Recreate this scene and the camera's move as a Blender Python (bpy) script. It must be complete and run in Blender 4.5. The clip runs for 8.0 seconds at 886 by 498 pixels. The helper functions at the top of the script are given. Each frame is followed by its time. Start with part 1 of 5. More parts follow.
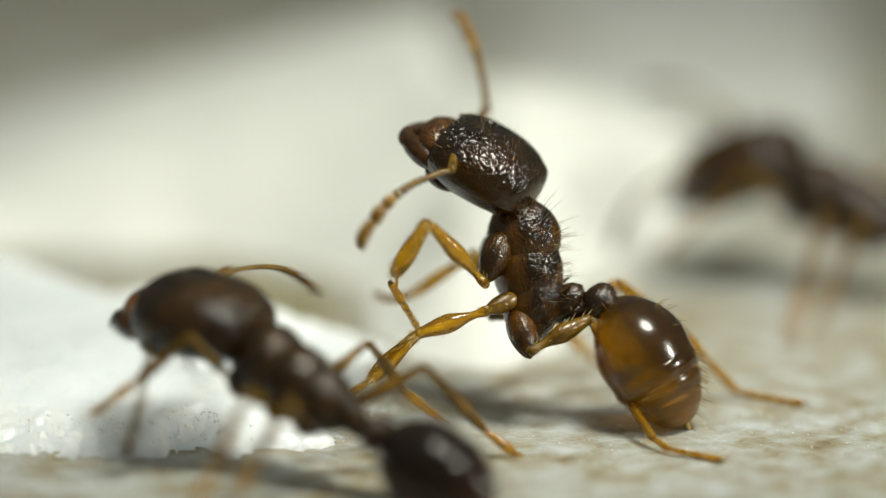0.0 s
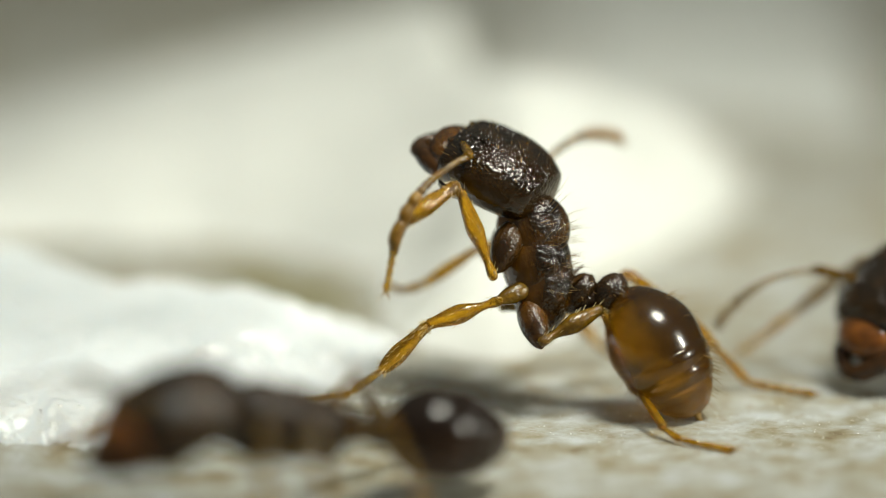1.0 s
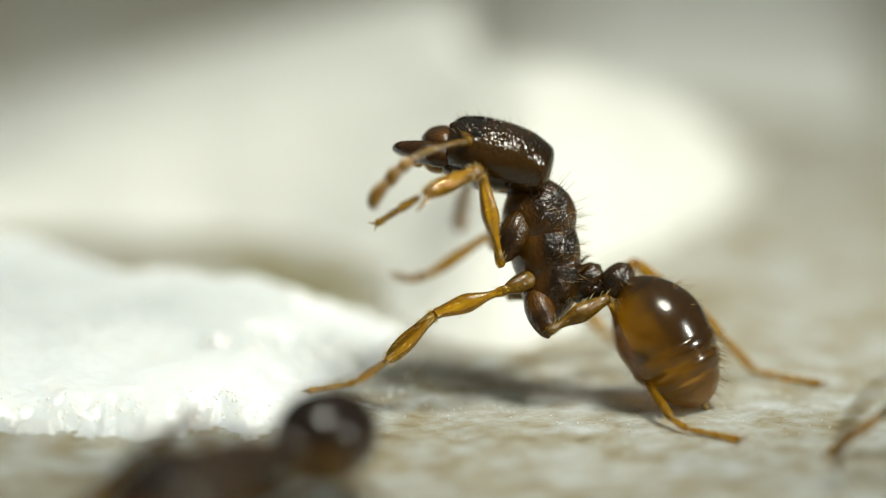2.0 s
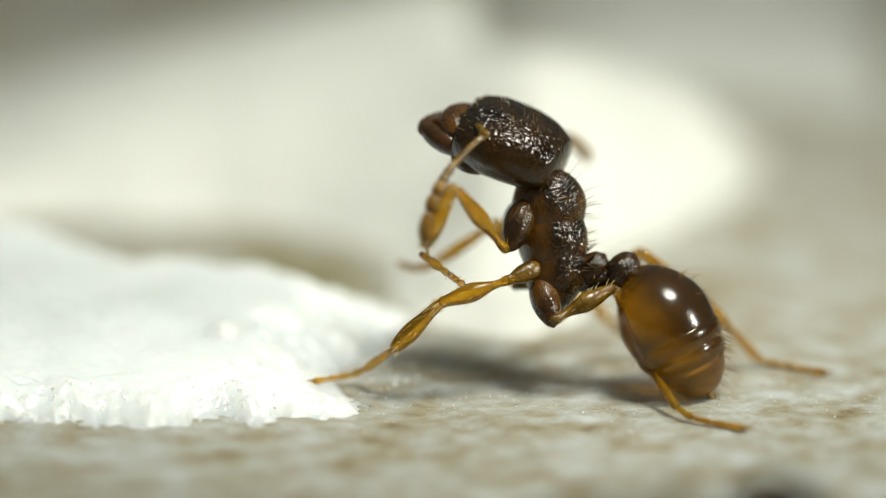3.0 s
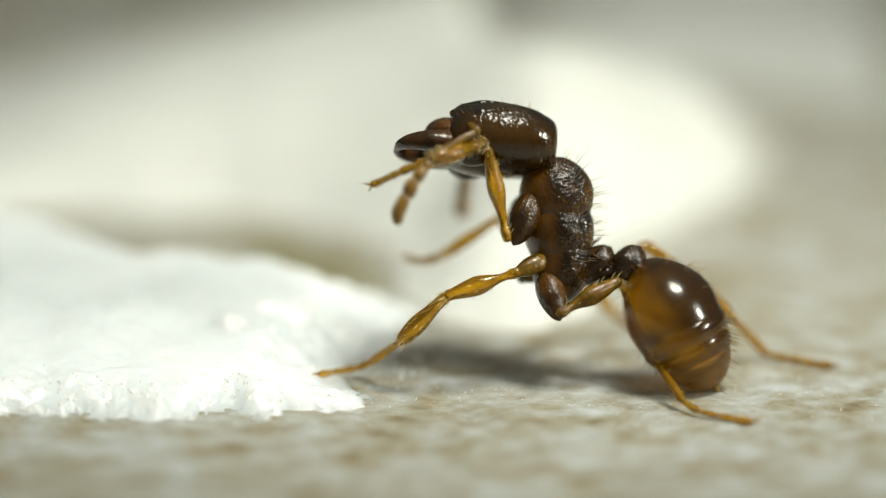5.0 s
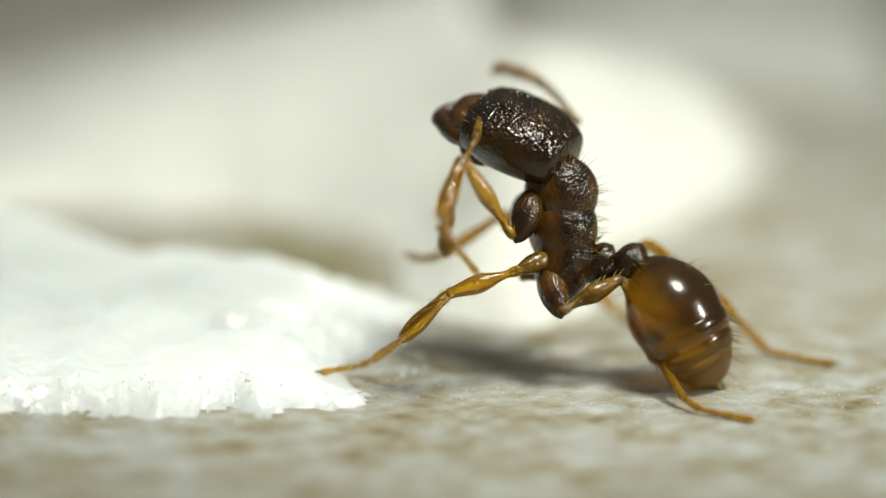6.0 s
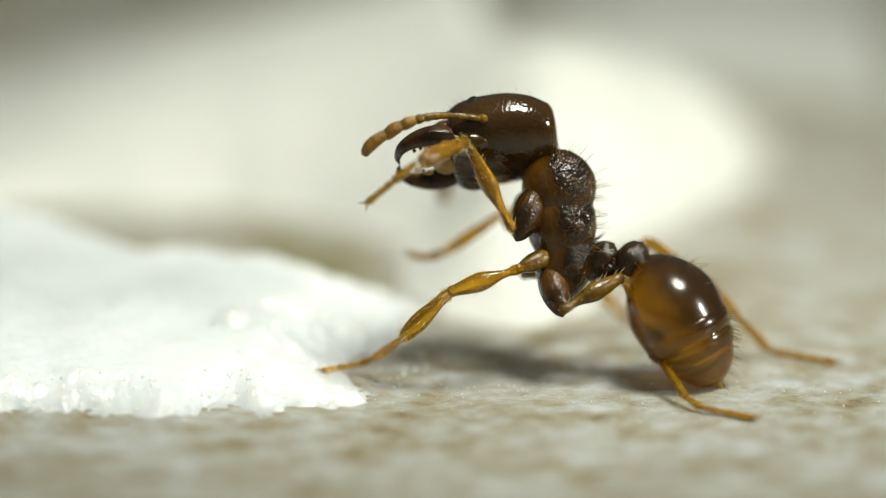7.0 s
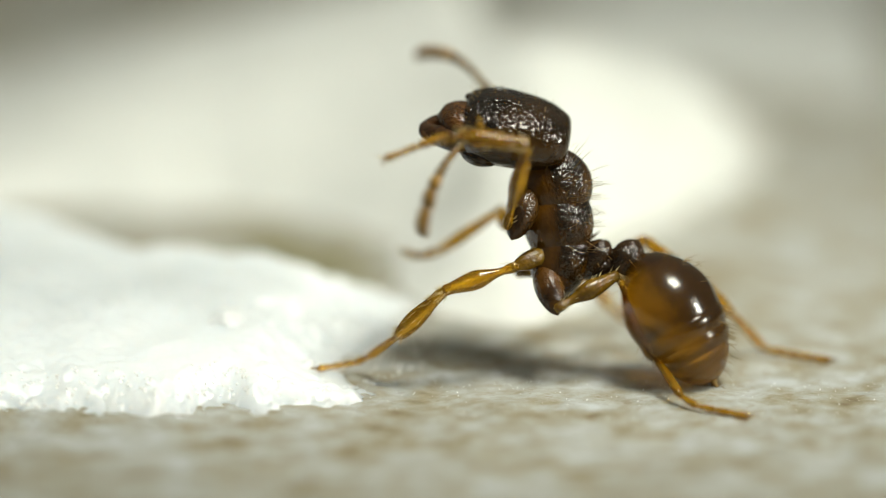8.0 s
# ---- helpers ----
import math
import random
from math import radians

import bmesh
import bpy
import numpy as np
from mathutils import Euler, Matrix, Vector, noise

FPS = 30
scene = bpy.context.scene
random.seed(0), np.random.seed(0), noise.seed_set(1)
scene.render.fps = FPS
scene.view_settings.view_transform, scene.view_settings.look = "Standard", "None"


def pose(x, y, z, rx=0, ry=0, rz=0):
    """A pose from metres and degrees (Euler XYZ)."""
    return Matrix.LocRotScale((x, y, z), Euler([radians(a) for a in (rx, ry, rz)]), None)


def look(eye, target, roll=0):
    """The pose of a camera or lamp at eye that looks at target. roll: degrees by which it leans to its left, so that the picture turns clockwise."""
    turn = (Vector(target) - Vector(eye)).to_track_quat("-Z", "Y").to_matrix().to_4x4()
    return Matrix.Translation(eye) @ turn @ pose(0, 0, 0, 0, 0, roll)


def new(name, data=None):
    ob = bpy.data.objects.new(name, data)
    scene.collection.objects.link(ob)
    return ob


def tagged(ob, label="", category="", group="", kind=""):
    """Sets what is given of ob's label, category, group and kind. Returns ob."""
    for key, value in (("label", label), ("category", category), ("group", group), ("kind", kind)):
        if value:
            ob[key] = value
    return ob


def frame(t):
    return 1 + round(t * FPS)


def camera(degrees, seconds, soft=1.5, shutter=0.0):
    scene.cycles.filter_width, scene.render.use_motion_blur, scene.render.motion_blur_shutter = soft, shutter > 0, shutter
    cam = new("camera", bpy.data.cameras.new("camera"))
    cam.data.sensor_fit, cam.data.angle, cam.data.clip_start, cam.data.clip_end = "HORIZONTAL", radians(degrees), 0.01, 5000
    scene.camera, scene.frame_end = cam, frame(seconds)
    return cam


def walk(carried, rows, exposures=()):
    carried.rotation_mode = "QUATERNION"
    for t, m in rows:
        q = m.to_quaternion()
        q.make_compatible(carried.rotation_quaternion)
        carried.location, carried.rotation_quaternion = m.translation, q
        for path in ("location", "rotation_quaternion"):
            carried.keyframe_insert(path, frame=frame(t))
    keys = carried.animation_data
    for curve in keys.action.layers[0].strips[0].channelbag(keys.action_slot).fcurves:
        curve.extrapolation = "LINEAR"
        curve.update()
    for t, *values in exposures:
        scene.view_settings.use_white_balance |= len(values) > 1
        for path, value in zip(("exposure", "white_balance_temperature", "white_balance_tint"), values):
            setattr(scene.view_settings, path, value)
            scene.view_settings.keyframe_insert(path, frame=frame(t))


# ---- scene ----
# Lengths below are in millimetres and scaled by MM where meshes and poses are made.
MM = 0.001
EYE = (0.0, -76.5044, 24.2828)

cam = camera(4.2085, 8.0, soft=1.1, shutter=0.5)
cam.data.dof.use_dof = True
cam.data.dof.focus_distance = 0.07972
cam.data.dof.aperture_fstop = 72.0
cam.data.dof.aperture_blades = 0


def aimed(target):
    return look([c * MM for c in EYE], [c * MM for c in target])


walk(cam, [
    (0, aimed((0.1725, 0.0680, 1.1155))),
    (0.5, aimed((0.1369, 0.0570, 1.0797))),
    (1, aimed((0.0975, 0.0493, 1.0546))),
    (1.5, aimed((0.0694, 0.0389, 1.0205))),
    (2.8, aimed((0.0262, 0.0121, 0.9326))),
    (3, aimed((0.0169, 0.0077, 0.9183))),
    (3.5, aimed((0.0000, 0.0000, 0.8932))),
    (4, aimed((-0.0112, -0.0049, 0.8771))),
    (4.5, aimed((-0.0187, -0.0055, 0.8753))),
    (6, aimed((-0.0338, -0.0099, 0.8609))),
    (6.5, aimed((-0.0412, -0.0132, 0.8502))),
    (7, aimed((-0.0412, -0.0132, 0.8502))),
    (7.5, aimed((-0.0300, -0.0148, 0.8448))),
    (8, aimed((-0.0094, -0.0164, 0.8394))),
])
scene.view_settings.exposure = 0.25

# ---- light: one small bright lamp close by, high on the viewer's right, and dim room light ----
world = bpy.data.worlds.new("room_light")
scene.world = world
world.use_nodes = True
wn, wl = world.node_tree.nodes, world.node_tree.links
place = wn.new("ShaderNodeTexCoord")
split = wn.new("ShaderNodeSeparateXYZ")
shade = wn.new("ShaderNodeValToRGB")
shade.color_ramp.elements[0].position, shade.color_ramp.elements[0].color = 0.0, (0.35, 0.37, 0.31, 1)
shade.color_ramp.elements[1].position, shade.color_ramp.elements[1].color = 0.9, (1.0, 1.04, 0.88, 1)
wl.new(place.outputs["Generated"], split.inputs["Vector"])
wl.new(split.outputs["Z"], shade.inputs["Fac"])
wl.new(shade.outputs["Color"], wn["Background"].inputs["Color"])
wn["Background"].inputs["Strength"].default_value = 0.20

def lamp(name, size, energy, place, spread):
    """A round lamp shining on the ants."""
    ob = new(name, bpy.data.lights.new(name, "AREA"))
    ob.data.shape, ob.data.size = "DISK", size
    ob.data.energy, ob.data.color = energy, (1.0, 1.0, 0.865)
    ob.matrix_basis = look(place, (0.0006, 0.0016, 0.0004))
    ob.data.spread = radians(spread)


lamp("desk_lamp_light", 0.0130, 0.00055, (0.0085, -0.0055, 0.0302), 29)
lamp("side_lamp_light", 0.0055, 0.00026, (0.0285, -0.0095, 0.0110), 40)


# ---- materials ----
def nodes_of(name):
    mat = bpy.data.materials.new(name)
    mat.use_nodes = True
    return mat, mat.node_tree.nodes, mat.node_tree.links, mat.node_tree.nodes["Principled BSDF"]


def coords(n, k, scale):
    c, m = n.new("ShaderNodeTexCoord"), n.new("ShaderNodeMapping")
    m.inputs["Scale"].default_value = scale
    k.new(c.outputs["Object"], m.inputs["Vector"])
    return m.outputs["Vector"]


def ramp(n, k, value, stops):
    r = n.new("ShaderNodeValToRGB")
    while len(r.color_ramp.elements) < len(stops):
        r.color_ramp.elements.new(0.5)
    for e, (p, c) in zip(r.color_ramp.elements, stops):
        e.position, e.color = p, (*c, 1)
    k.new(value, r.inputs["Fac"])
    return r.outputs["Color"]


def noise_tex(n, k, vec, scale, detail=4, rough=0.55):
    t = n.new("ShaderNodeTexNoise")
    t.inputs["Scale"].default_value, t.inputs["Detail"].default_value, t.inputs["Roughness"].default_value = scale, detail, rough
    k.new(vec, t.inputs["Vector"])
    return t.outputs["Fac"]


def bump(n, k, height, p, distance, strength=1.0, after=None):
    b = n.new("ShaderNodeBump")
    b.inputs["Distance"].default_value, b.inputs["Strength"].default_value = distance, strength
    k.new(height, b.inputs["Height"])
    if after:
        k.new(after, b.inputs["Normal"])
    if p:
        k.new(b.outputs["Normal"], p.inputs["Normal"])
    return b.outputs["Normal"]


def masked(n, k, height, mask):
    """The height where the mask is white, a part of it where it is black."""
    if mask is None:
        return height
    less, m = n.new("ShaderNodeMapRange"), n.new("ShaderNodeMath")
    less.inputs["To Min"].default_value = 0.25
    k.new(mask, less.inputs["Value"])
    m.operation = "MULTIPLY"
    k.new(height, m.inputs[0])
    k.new(less.outputs["Result"], m.inputs[1])
    return m.outputs["Value"]


def cuticle(name, dark, light, rough=0.3, pits=0.004, pit_scale=40, rugae=0.0, glow=0.06, mottle=8, clear=0.0, back=None):
    """Insect shell: two browns in patches, pits and wrinkles, a little light under the surface.
    back=(low, high): the sculpture lies where x runs from low to high; the sides below stay smooth and redder."""
    mat, n, k, p = nodes_of(name)
    vec = coords(n, k, (1000, 1000, 1000))
    patches = noise_tex(n, k, vec, mottle, 3)
    colour = ramp(n, k, patches, [(0.42, dark), (0.95, light)] if back else [(0.35, dark), (0.68, light)])
    carved = None
    if back:
        sep, reach = n.new("ShaderNodeSeparateXYZ"), n.new("ShaderNodeMapRange")
        k.new(vec, sep.inputs["Vector"])
        uneven = n.new("ShaderNodeMath")
        uneven.operation = "MULTIPLY_ADD"
        uneven.inputs[1].default_value = 0.12
        k.new(patches, uneven.inputs[0])
        k.new(sep.outputs["X"], uneven.inputs[2])
        reach.inputs["From Min"].default_value, reach.inputs["From Max"].default_value = back[0] + 0.06, back[1] + 0.06
        k.new(uneven.outputs["Value"], reach.inputs["Value"])
        carved = reach.outputs["Result"]
        tint = n.new("ShaderNodeMix")
        tint.data_type = "RGBA"
        k.new(carved, tint.inputs["Factor"])
        k.new(ramp(n, k, patches, [(0.3, tuple(0.35 * c for c in light)), (0.75, tuple(1.15 * c for c in light))]), tint.inputs["A"])
        k.new(colour, tint.inputs["B"])
        colour = tint.outputs["Result"]
    k.new(colour, p.inputs["Base Color"])
    p.inputs["Roughness"].default_value = rough
    p.inputs["Specular IOR Level"].default_value = 0.65 if back else 0.5
    p.inputs["Subsurface Weight"].default_value = glow
    p.inputs["Coat Weight"].default_value, p.inputs["Coat Roughness"].default_value = 0.15 if rough < 0.2 and not back else 0.0, 0.08
    p.inputs["Subsurface Radius"].default_value = (1.0, 0.55, 0.16)
    p.inputs["Subsurface Scale"].default_value = 0.00012
    p.inputs["Transmission Weight"].default_value, p.inputs["IOR"].default_value = clear, 1.45
    after = None
    if rugae:
        lines = noise_tex(n, k, coords(n, k, (1000, 1000, 520)), 52, 1.5, 0.5)
        across = noise_tex(n, k, coords(n, k, (400, 400, 1000)), 30, 2, 0.5)
        first = bump(n, k, masked(n, k, across, carved), None, rugae * 0.5 * MM)
        after = bump(n, k, masked(n, k, lines, carved), None, rugae * MM, 1.0, first)
        after = bump(n, k, noise_tex(n, k, vec, 110, 2, 0.6), None, rugae * 0.05 * MM, 1.0, after)
    elif back:
        after = bump(n, k, noise_tex(n, k, vec, 24, 2, 0.5), None, 0.002 * MM)
    v = n.new("ShaderNodeTexVoronoi")
    v.feature = "SMOOTH_F1"
    v.inputs["Scale"].default_value = pit_scale
    k.new(vec, v.inputs["Vector"])
    bump(n, k, masked(n, k, v.outputs["Distance"], carved), p, pits * MM, 1.0, after)
    return mat


SHELL = cuticle("dark_shell", (0.006, 0.003, 0.0008), (0.046, 0.020, 0.0022), 0.12, 0.012, 44, 0.005, 0.1, mottle=3.5, back=(0.08, 0.22))
RUGOSE = cuticle("wrinkled_shell", (0.006, 0.0030, 0.0006), (0.125, 0.050, 0.004), 0.08, 0.006, 36, 0.014, 0.12, mottle=4.0, back=(-0.05, 0.03))
RED = cuticle("reddish_face", (0.07, 0.022, 0.004), (0.22, 0.075, 0.012), 0.2, 0.004, 50, 0.0, 0.15, 6)
DARK = cuticle("dark_thorax", (0.008, 0.004, 0.0012), (0.042, 0.019, 0.003), 0.21, 0.006, 40, 0.012, 0.05, mottle=4.0)
COXA = cuticle("ridged_coxa", (0.030, 0.012, 0.002), (0.13, 0.052, 0.006), 0.16, 0.004, 55, 0.005, 0.15, 5, 0.15)
COXA_DARK = cuticle("brown_coxa", (0.016, 0.0068, 0.0012), (0.070, 0.030, 0.004), 0.24, 0.004, 50, 0.005, 0.12, 5, 0.05)
KNOT = cuticle("ridged_knot", (0.008, 0.0045, 0.002), (0.040, 0.018, 0.004), 0.11, 0.004, 60, 0.010)
AMBER = cuticle("amber_leg", (0.52, 0.255, 0.007), (0.66, 0.36, 0.013), 0.13, 0.003, 60, 0.003, 0.1, 10, 0.8)
AMBER_DARK = cuticle("brown_leg", (0.080, 0.040, 0.003), (0.26, 0.140, 0.010), 0.2, 0.003, 50, 0.004, 0.15, 9, 0.35)
ANTENNA = cuticle("dull_antenna", (0.17, 0.082, 0.010), (0.36, 0.195, 0.026), 0.3, 0.006, 60, 0.0, 0.1, 14, 0.25)
FACE = cuticle("dark_red_face", (0.028, 0.011, 0.0018), (0.10, 0.038, 0.005), 0.18, 0.006, 50, 0.008, 0.15, 6)
JAW = cuticle("dark_jaw", (0.014, 0.006, 0.002), (0.07, 0.028, 0.006), 0.25, 0.002, 50)
PALE = cuticle("pale_mouthparts", (0.32, 0.19, 0.045), (0.52, 0.35, 0.11), 0.3, 0.006, 40, 0.0, 0.4, 12, 0.3)
EYE_MAT = cuticle("black_eye", (0.008, 0.006, 0.005), (0.014, 0.010, 0.008), 0.2, 0.004, 70, 0.0, 0.0)
PALE_HAIR = cuticle("pale_hair", (0.45, 0.34, 0.14), (0.75, 0.62, 0.34), 0.2, 0.001, 60, 0.0, 0.0)
HAIR = cuticle("golden_hair", (0.16, 0.10, 0.03), (0.38, 0.25, 0.09), 0.25, 0.001, 60, 0.0, 0.0)


def gaster_material(name, dark, light, clear):
    mat, n, k, p = nodes_of(name)
    c = n.new("ShaderNodeTexCoord")
    sep = n.new("ShaderNodeSeparateXYZ")
    k.new(c.outputs["Object"], sep.inputs["Vector"])
    scaled = n.new("ShaderNodeMath")
    scaled.operation = "MULTIPLY"
    scaled.inputs[1].default_value = 1000 / 0.95
    k.new(sep.outputs["Z"], scaled.inputs[0])
    mid = tuple((a + b) / 2 for a, b in zip(dark, light))
    pale = tuple(1.5 * b + 0.01 for b in light)
    bands = ramp(n, k, scaled.outputs["Value"], [(0.0, mid), (0.12, light), (0.47, light), (0.53, mid), (0.57, light), (0.66, mid), (0.71, light), (0.79, light), (1.0, pale)])
    # darker towards the back with an uneven edge, paler at flank and tip
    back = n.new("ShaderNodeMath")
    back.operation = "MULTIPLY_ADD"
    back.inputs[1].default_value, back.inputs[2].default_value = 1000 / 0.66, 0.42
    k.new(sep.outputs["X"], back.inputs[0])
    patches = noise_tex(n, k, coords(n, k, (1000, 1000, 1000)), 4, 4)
    back_mask = n.new("ShaderNodeMath")
    back_mask.operation = "MULTIPLY_ADD"
    back_mask.inputs[1].default_value = 0.5
    k.new(patches, back_mask.inputs[0])
    k.new(back.outputs["Value"], back_mask.inputs[2])
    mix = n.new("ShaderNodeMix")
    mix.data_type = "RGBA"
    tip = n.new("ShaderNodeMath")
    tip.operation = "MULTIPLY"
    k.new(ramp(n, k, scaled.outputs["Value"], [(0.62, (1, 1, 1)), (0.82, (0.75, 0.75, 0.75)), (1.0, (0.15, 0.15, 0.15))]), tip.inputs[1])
    k.new(ramp(n, k, back_mask.outputs["Value"], [(0.36, (0, 0, 0)), (0.84, (1, 1, 1))]), tip.inputs[0])
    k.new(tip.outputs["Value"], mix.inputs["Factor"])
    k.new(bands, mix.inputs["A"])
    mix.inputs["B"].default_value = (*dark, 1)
    k.new(mix.outputs["Result"], p.inputs["Base Color"])
    p.inputs["Roughness"].default_value = 0.22
    p.inputs["Transmission Weight"].default_value, p.inputs["IOR"].default_value = clear, 1.4
    p.inputs["Specular IOR Level"].default_value = 0.2
    p.inputs["Coat Weight"].default_value, p.inputs["Coat Roughness"].default_value = 0.3, 0.06
    bump(n, k, noise_tex(n, k, coords(n, k, (1000, 1000, 1000)), 45, 2), p, 0.0012 * MM)
    return mat


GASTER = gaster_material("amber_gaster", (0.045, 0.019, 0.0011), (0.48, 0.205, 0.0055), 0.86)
GASTER_DARK = gaster_material("dark_gaster", (0.010, 0.005, 0.003), (0.040, 0.016, 0.005), 0.1)


def paper_material():
    mat, n, k, p = nodes_of("stained_paper")
    vec = coords(n, k, (1000, 1000, 1000))
    stretched = coords(n, k, (850, 1000, 1000))
    big = noise_tex(n, k, stretched, 1.6, 5, 0.62)
    fine = noise_tex(n, k, stretched, 4.6, 6, 0.62)
    mul = n.new("ShaderNodeMath")
    mul.operation = "MULTIPLY_ADD"
    mul.inputs[1].default_value = 0.55
    k.new(fine, mul.inputs[0])
    half = n.new("ShaderNodeMath")
    half.operation = "MULTIPLY"
    half.inputs[1].default_value = 0.45
    k.new(big, half.inputs[0])
    k.new(half.outputs["Value"], mul.inputs[2])
    base = ramp(n, k, mul.outputs["Value"], [(0.34, (0.12, 0.08, 0.034)), (0.43, (0.25, 0.22, 0.148)), (0.51, (0.315, 0.31, 0.268)),
                                            (0.62, (0.43, 0.455, 0.465))])
    flecks = n.new("ShaderNodeMix")
    flecks.data_type = "RGBA"
    k.new(ramp(n, k, noise_tex(n, k, stretched, 13, 3, 0.6), [(0.60, (0, 0, 0)), (0.72, (0.6, 0.6, 0.6))]), flecks.inputs["Factor"])
    k.new(base, flecks.inputs["A"])
    flecks.inputs["B"].default_value = (0.19, 0.13, 0.055, 1)
    # one broad olive patch before the big lump: brown paper, valley shade painted in
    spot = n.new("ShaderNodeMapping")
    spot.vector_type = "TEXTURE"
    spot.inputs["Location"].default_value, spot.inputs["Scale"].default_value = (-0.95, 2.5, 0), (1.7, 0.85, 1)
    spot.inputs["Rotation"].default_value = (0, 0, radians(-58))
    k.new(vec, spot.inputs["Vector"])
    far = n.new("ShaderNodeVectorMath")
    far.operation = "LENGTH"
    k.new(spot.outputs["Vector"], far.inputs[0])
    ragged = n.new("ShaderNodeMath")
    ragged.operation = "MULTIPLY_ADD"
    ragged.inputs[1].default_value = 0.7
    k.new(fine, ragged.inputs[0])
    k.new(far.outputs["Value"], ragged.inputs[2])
    shaded_stain = n.new("ShaderNodeMix")
    shaded_stain.data_type = "RGBA"
    k.new(ramp(n, k, ragged.outputs["Value"], [(0.6, (0.95, 0.95, 0.95)), (1.15, (0, 0, 0))]), shaded_stain.inputs["Factor"])
    k.new(flecks.outputs["Result"], shaded_stain.inputs["A"])
    shaded_stain.inputs["B"].default_value = (0.155, 0.14, 0.07, 1)
    k.new(shaded_stain.outputs["Result"], p.inputs["Base Color"])
    p.inputs["Roughness"].default_value = 0.5
    p.inputs["Specular IOR Level"].default_value = 0.35
    b = bump(n, k, noise_tex(n, k, vec, 6, 4, 0.6), None, 0.026 * MM)
    bump(n, k, noise_tex(n, k, vec, 40, 3), p, 0.0025 * MM, 1.0, b)
    return mat


def crumb_material(name, a, b, rough, scale, relief=0.03, glow=0.35, reach=0.00015, lit_face=None):
    """White crumb; the last argument (low, high, colour) paints light on its face, whiter where y runs from high down
    to low.
    """
    mat, n, k, p = nodes_of(name)
    vec = coords(n, k, (1000, 1000, 1000))
    cloud = noise_tex(n, k, vec, 1.3, 5, 0.6)
    skin = ramp(n, k, cloud, [(0.35, a), (0.62, b)])
    if lit_face:
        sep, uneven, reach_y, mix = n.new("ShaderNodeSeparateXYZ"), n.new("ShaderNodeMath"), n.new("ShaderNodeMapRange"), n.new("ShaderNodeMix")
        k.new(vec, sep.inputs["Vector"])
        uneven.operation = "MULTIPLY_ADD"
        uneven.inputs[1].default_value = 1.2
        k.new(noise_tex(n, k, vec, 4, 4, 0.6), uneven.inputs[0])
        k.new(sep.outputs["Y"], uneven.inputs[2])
        reach_y.inputs["From Min"].default_value, reach_y.inputs["From Max"].default_value = lit_face[0] + 0.6, lit_face[1] + 0.6
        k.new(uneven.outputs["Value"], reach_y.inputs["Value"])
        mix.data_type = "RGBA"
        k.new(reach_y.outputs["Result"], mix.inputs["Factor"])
        mix.inputs["A"].default_value = (*lit_face[2], 1)
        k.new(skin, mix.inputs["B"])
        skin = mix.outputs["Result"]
    k.new(skin, p.inputs["Base Color"])
    p.inputs["Roughness"].default_value = rough
    p.inputs["Subsurface Weight"].default_value = glow
    p.inputs["Coat Weight"].default_value, p.inputs["Coat Roughness"].default_value = 1.0 if rough < 0.1 else 0.0, 0.05
    p.inputs["Subsurface Radius"].default_value = (1.0, 0.95, 0.9)
    p.inputs["Subsurface Scale"].default_value = reach
    u = bump(n, k, noise_tex(n, k, vec, scale, 5, 0.6), None, relief * MM)
    bump(n, k, noise_tex(n, k, vec, scale * 6, 3), p, relief * 0.2 * MM, 0.8, u)
    return mat


PAPER = paper_material()
# the near crumb's front is coloured whiter to stand for light falling on it
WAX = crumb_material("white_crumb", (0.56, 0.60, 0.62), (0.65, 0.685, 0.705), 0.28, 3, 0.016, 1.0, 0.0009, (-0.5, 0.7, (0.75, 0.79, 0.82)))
GRAIN = crumb_material("white_grain", (0.92, 0.94, 0.94), (0.95, 0.96, 0.96), 0.07, 4, 0.0005, 0.0)


# ---- mesh helpers ----
def bone(a, b, hint=(0, 0, 1)):
    """The pose at a whose z axis runs to b and whose x axis leans to hint; millimetres."""
    a, b = Vector(a), Vector(b)
    z = (b - a).normalized()
    x = Vector(hint) - z * z.dot(Vector(hint))
    if x.length < 1e-4:
        x = Vector((1, 0, 0)) - z * z.x
    x.normalize()
    y = z.cross(x)
    m = Matrix((x, y, z)).transposed().to_4x4()
    m.translation = a * MM
    return m


UP, SIDE = (0, 0.05, 1), (0.0, -1, 0.15)


def head_pose(neck, pitch, roll, yaw=0):
    """The head's pose: z forward, x to its crown; roll turns the crown away, yaw the mouth to the viewer."""
    p, r = radians(pitch), radians(roll)
    f = Vector((-math.cos(p), 0, math.sin(p)))
    d = Vector((math.sin(p), 0, math.cos(p)))
    d = d * math.cos(r) + Vector((0, 1, 0)) * math.sin(r)
    m = Matrix((d, f.cross(d), f)).transposed().to_4x4()
    m = Matrix.Rotation(radians(yaw), 4, "Z") @ m
    m.translation = Vector(neck) * MM
    return m


HEAD_SIZE, HEAD_LONG = 0.97, 1.13


def mandible_pose(way, angle):
    angle = 1.0 * angle - 34
    m = Matrix.Rotation(radians(-way * angle), 4, "X")
    m.translation = Vector((-0.03, way * 0.18, 0.47 * HEAD_LONG)) * HEAD_SIZE * MM
    return m


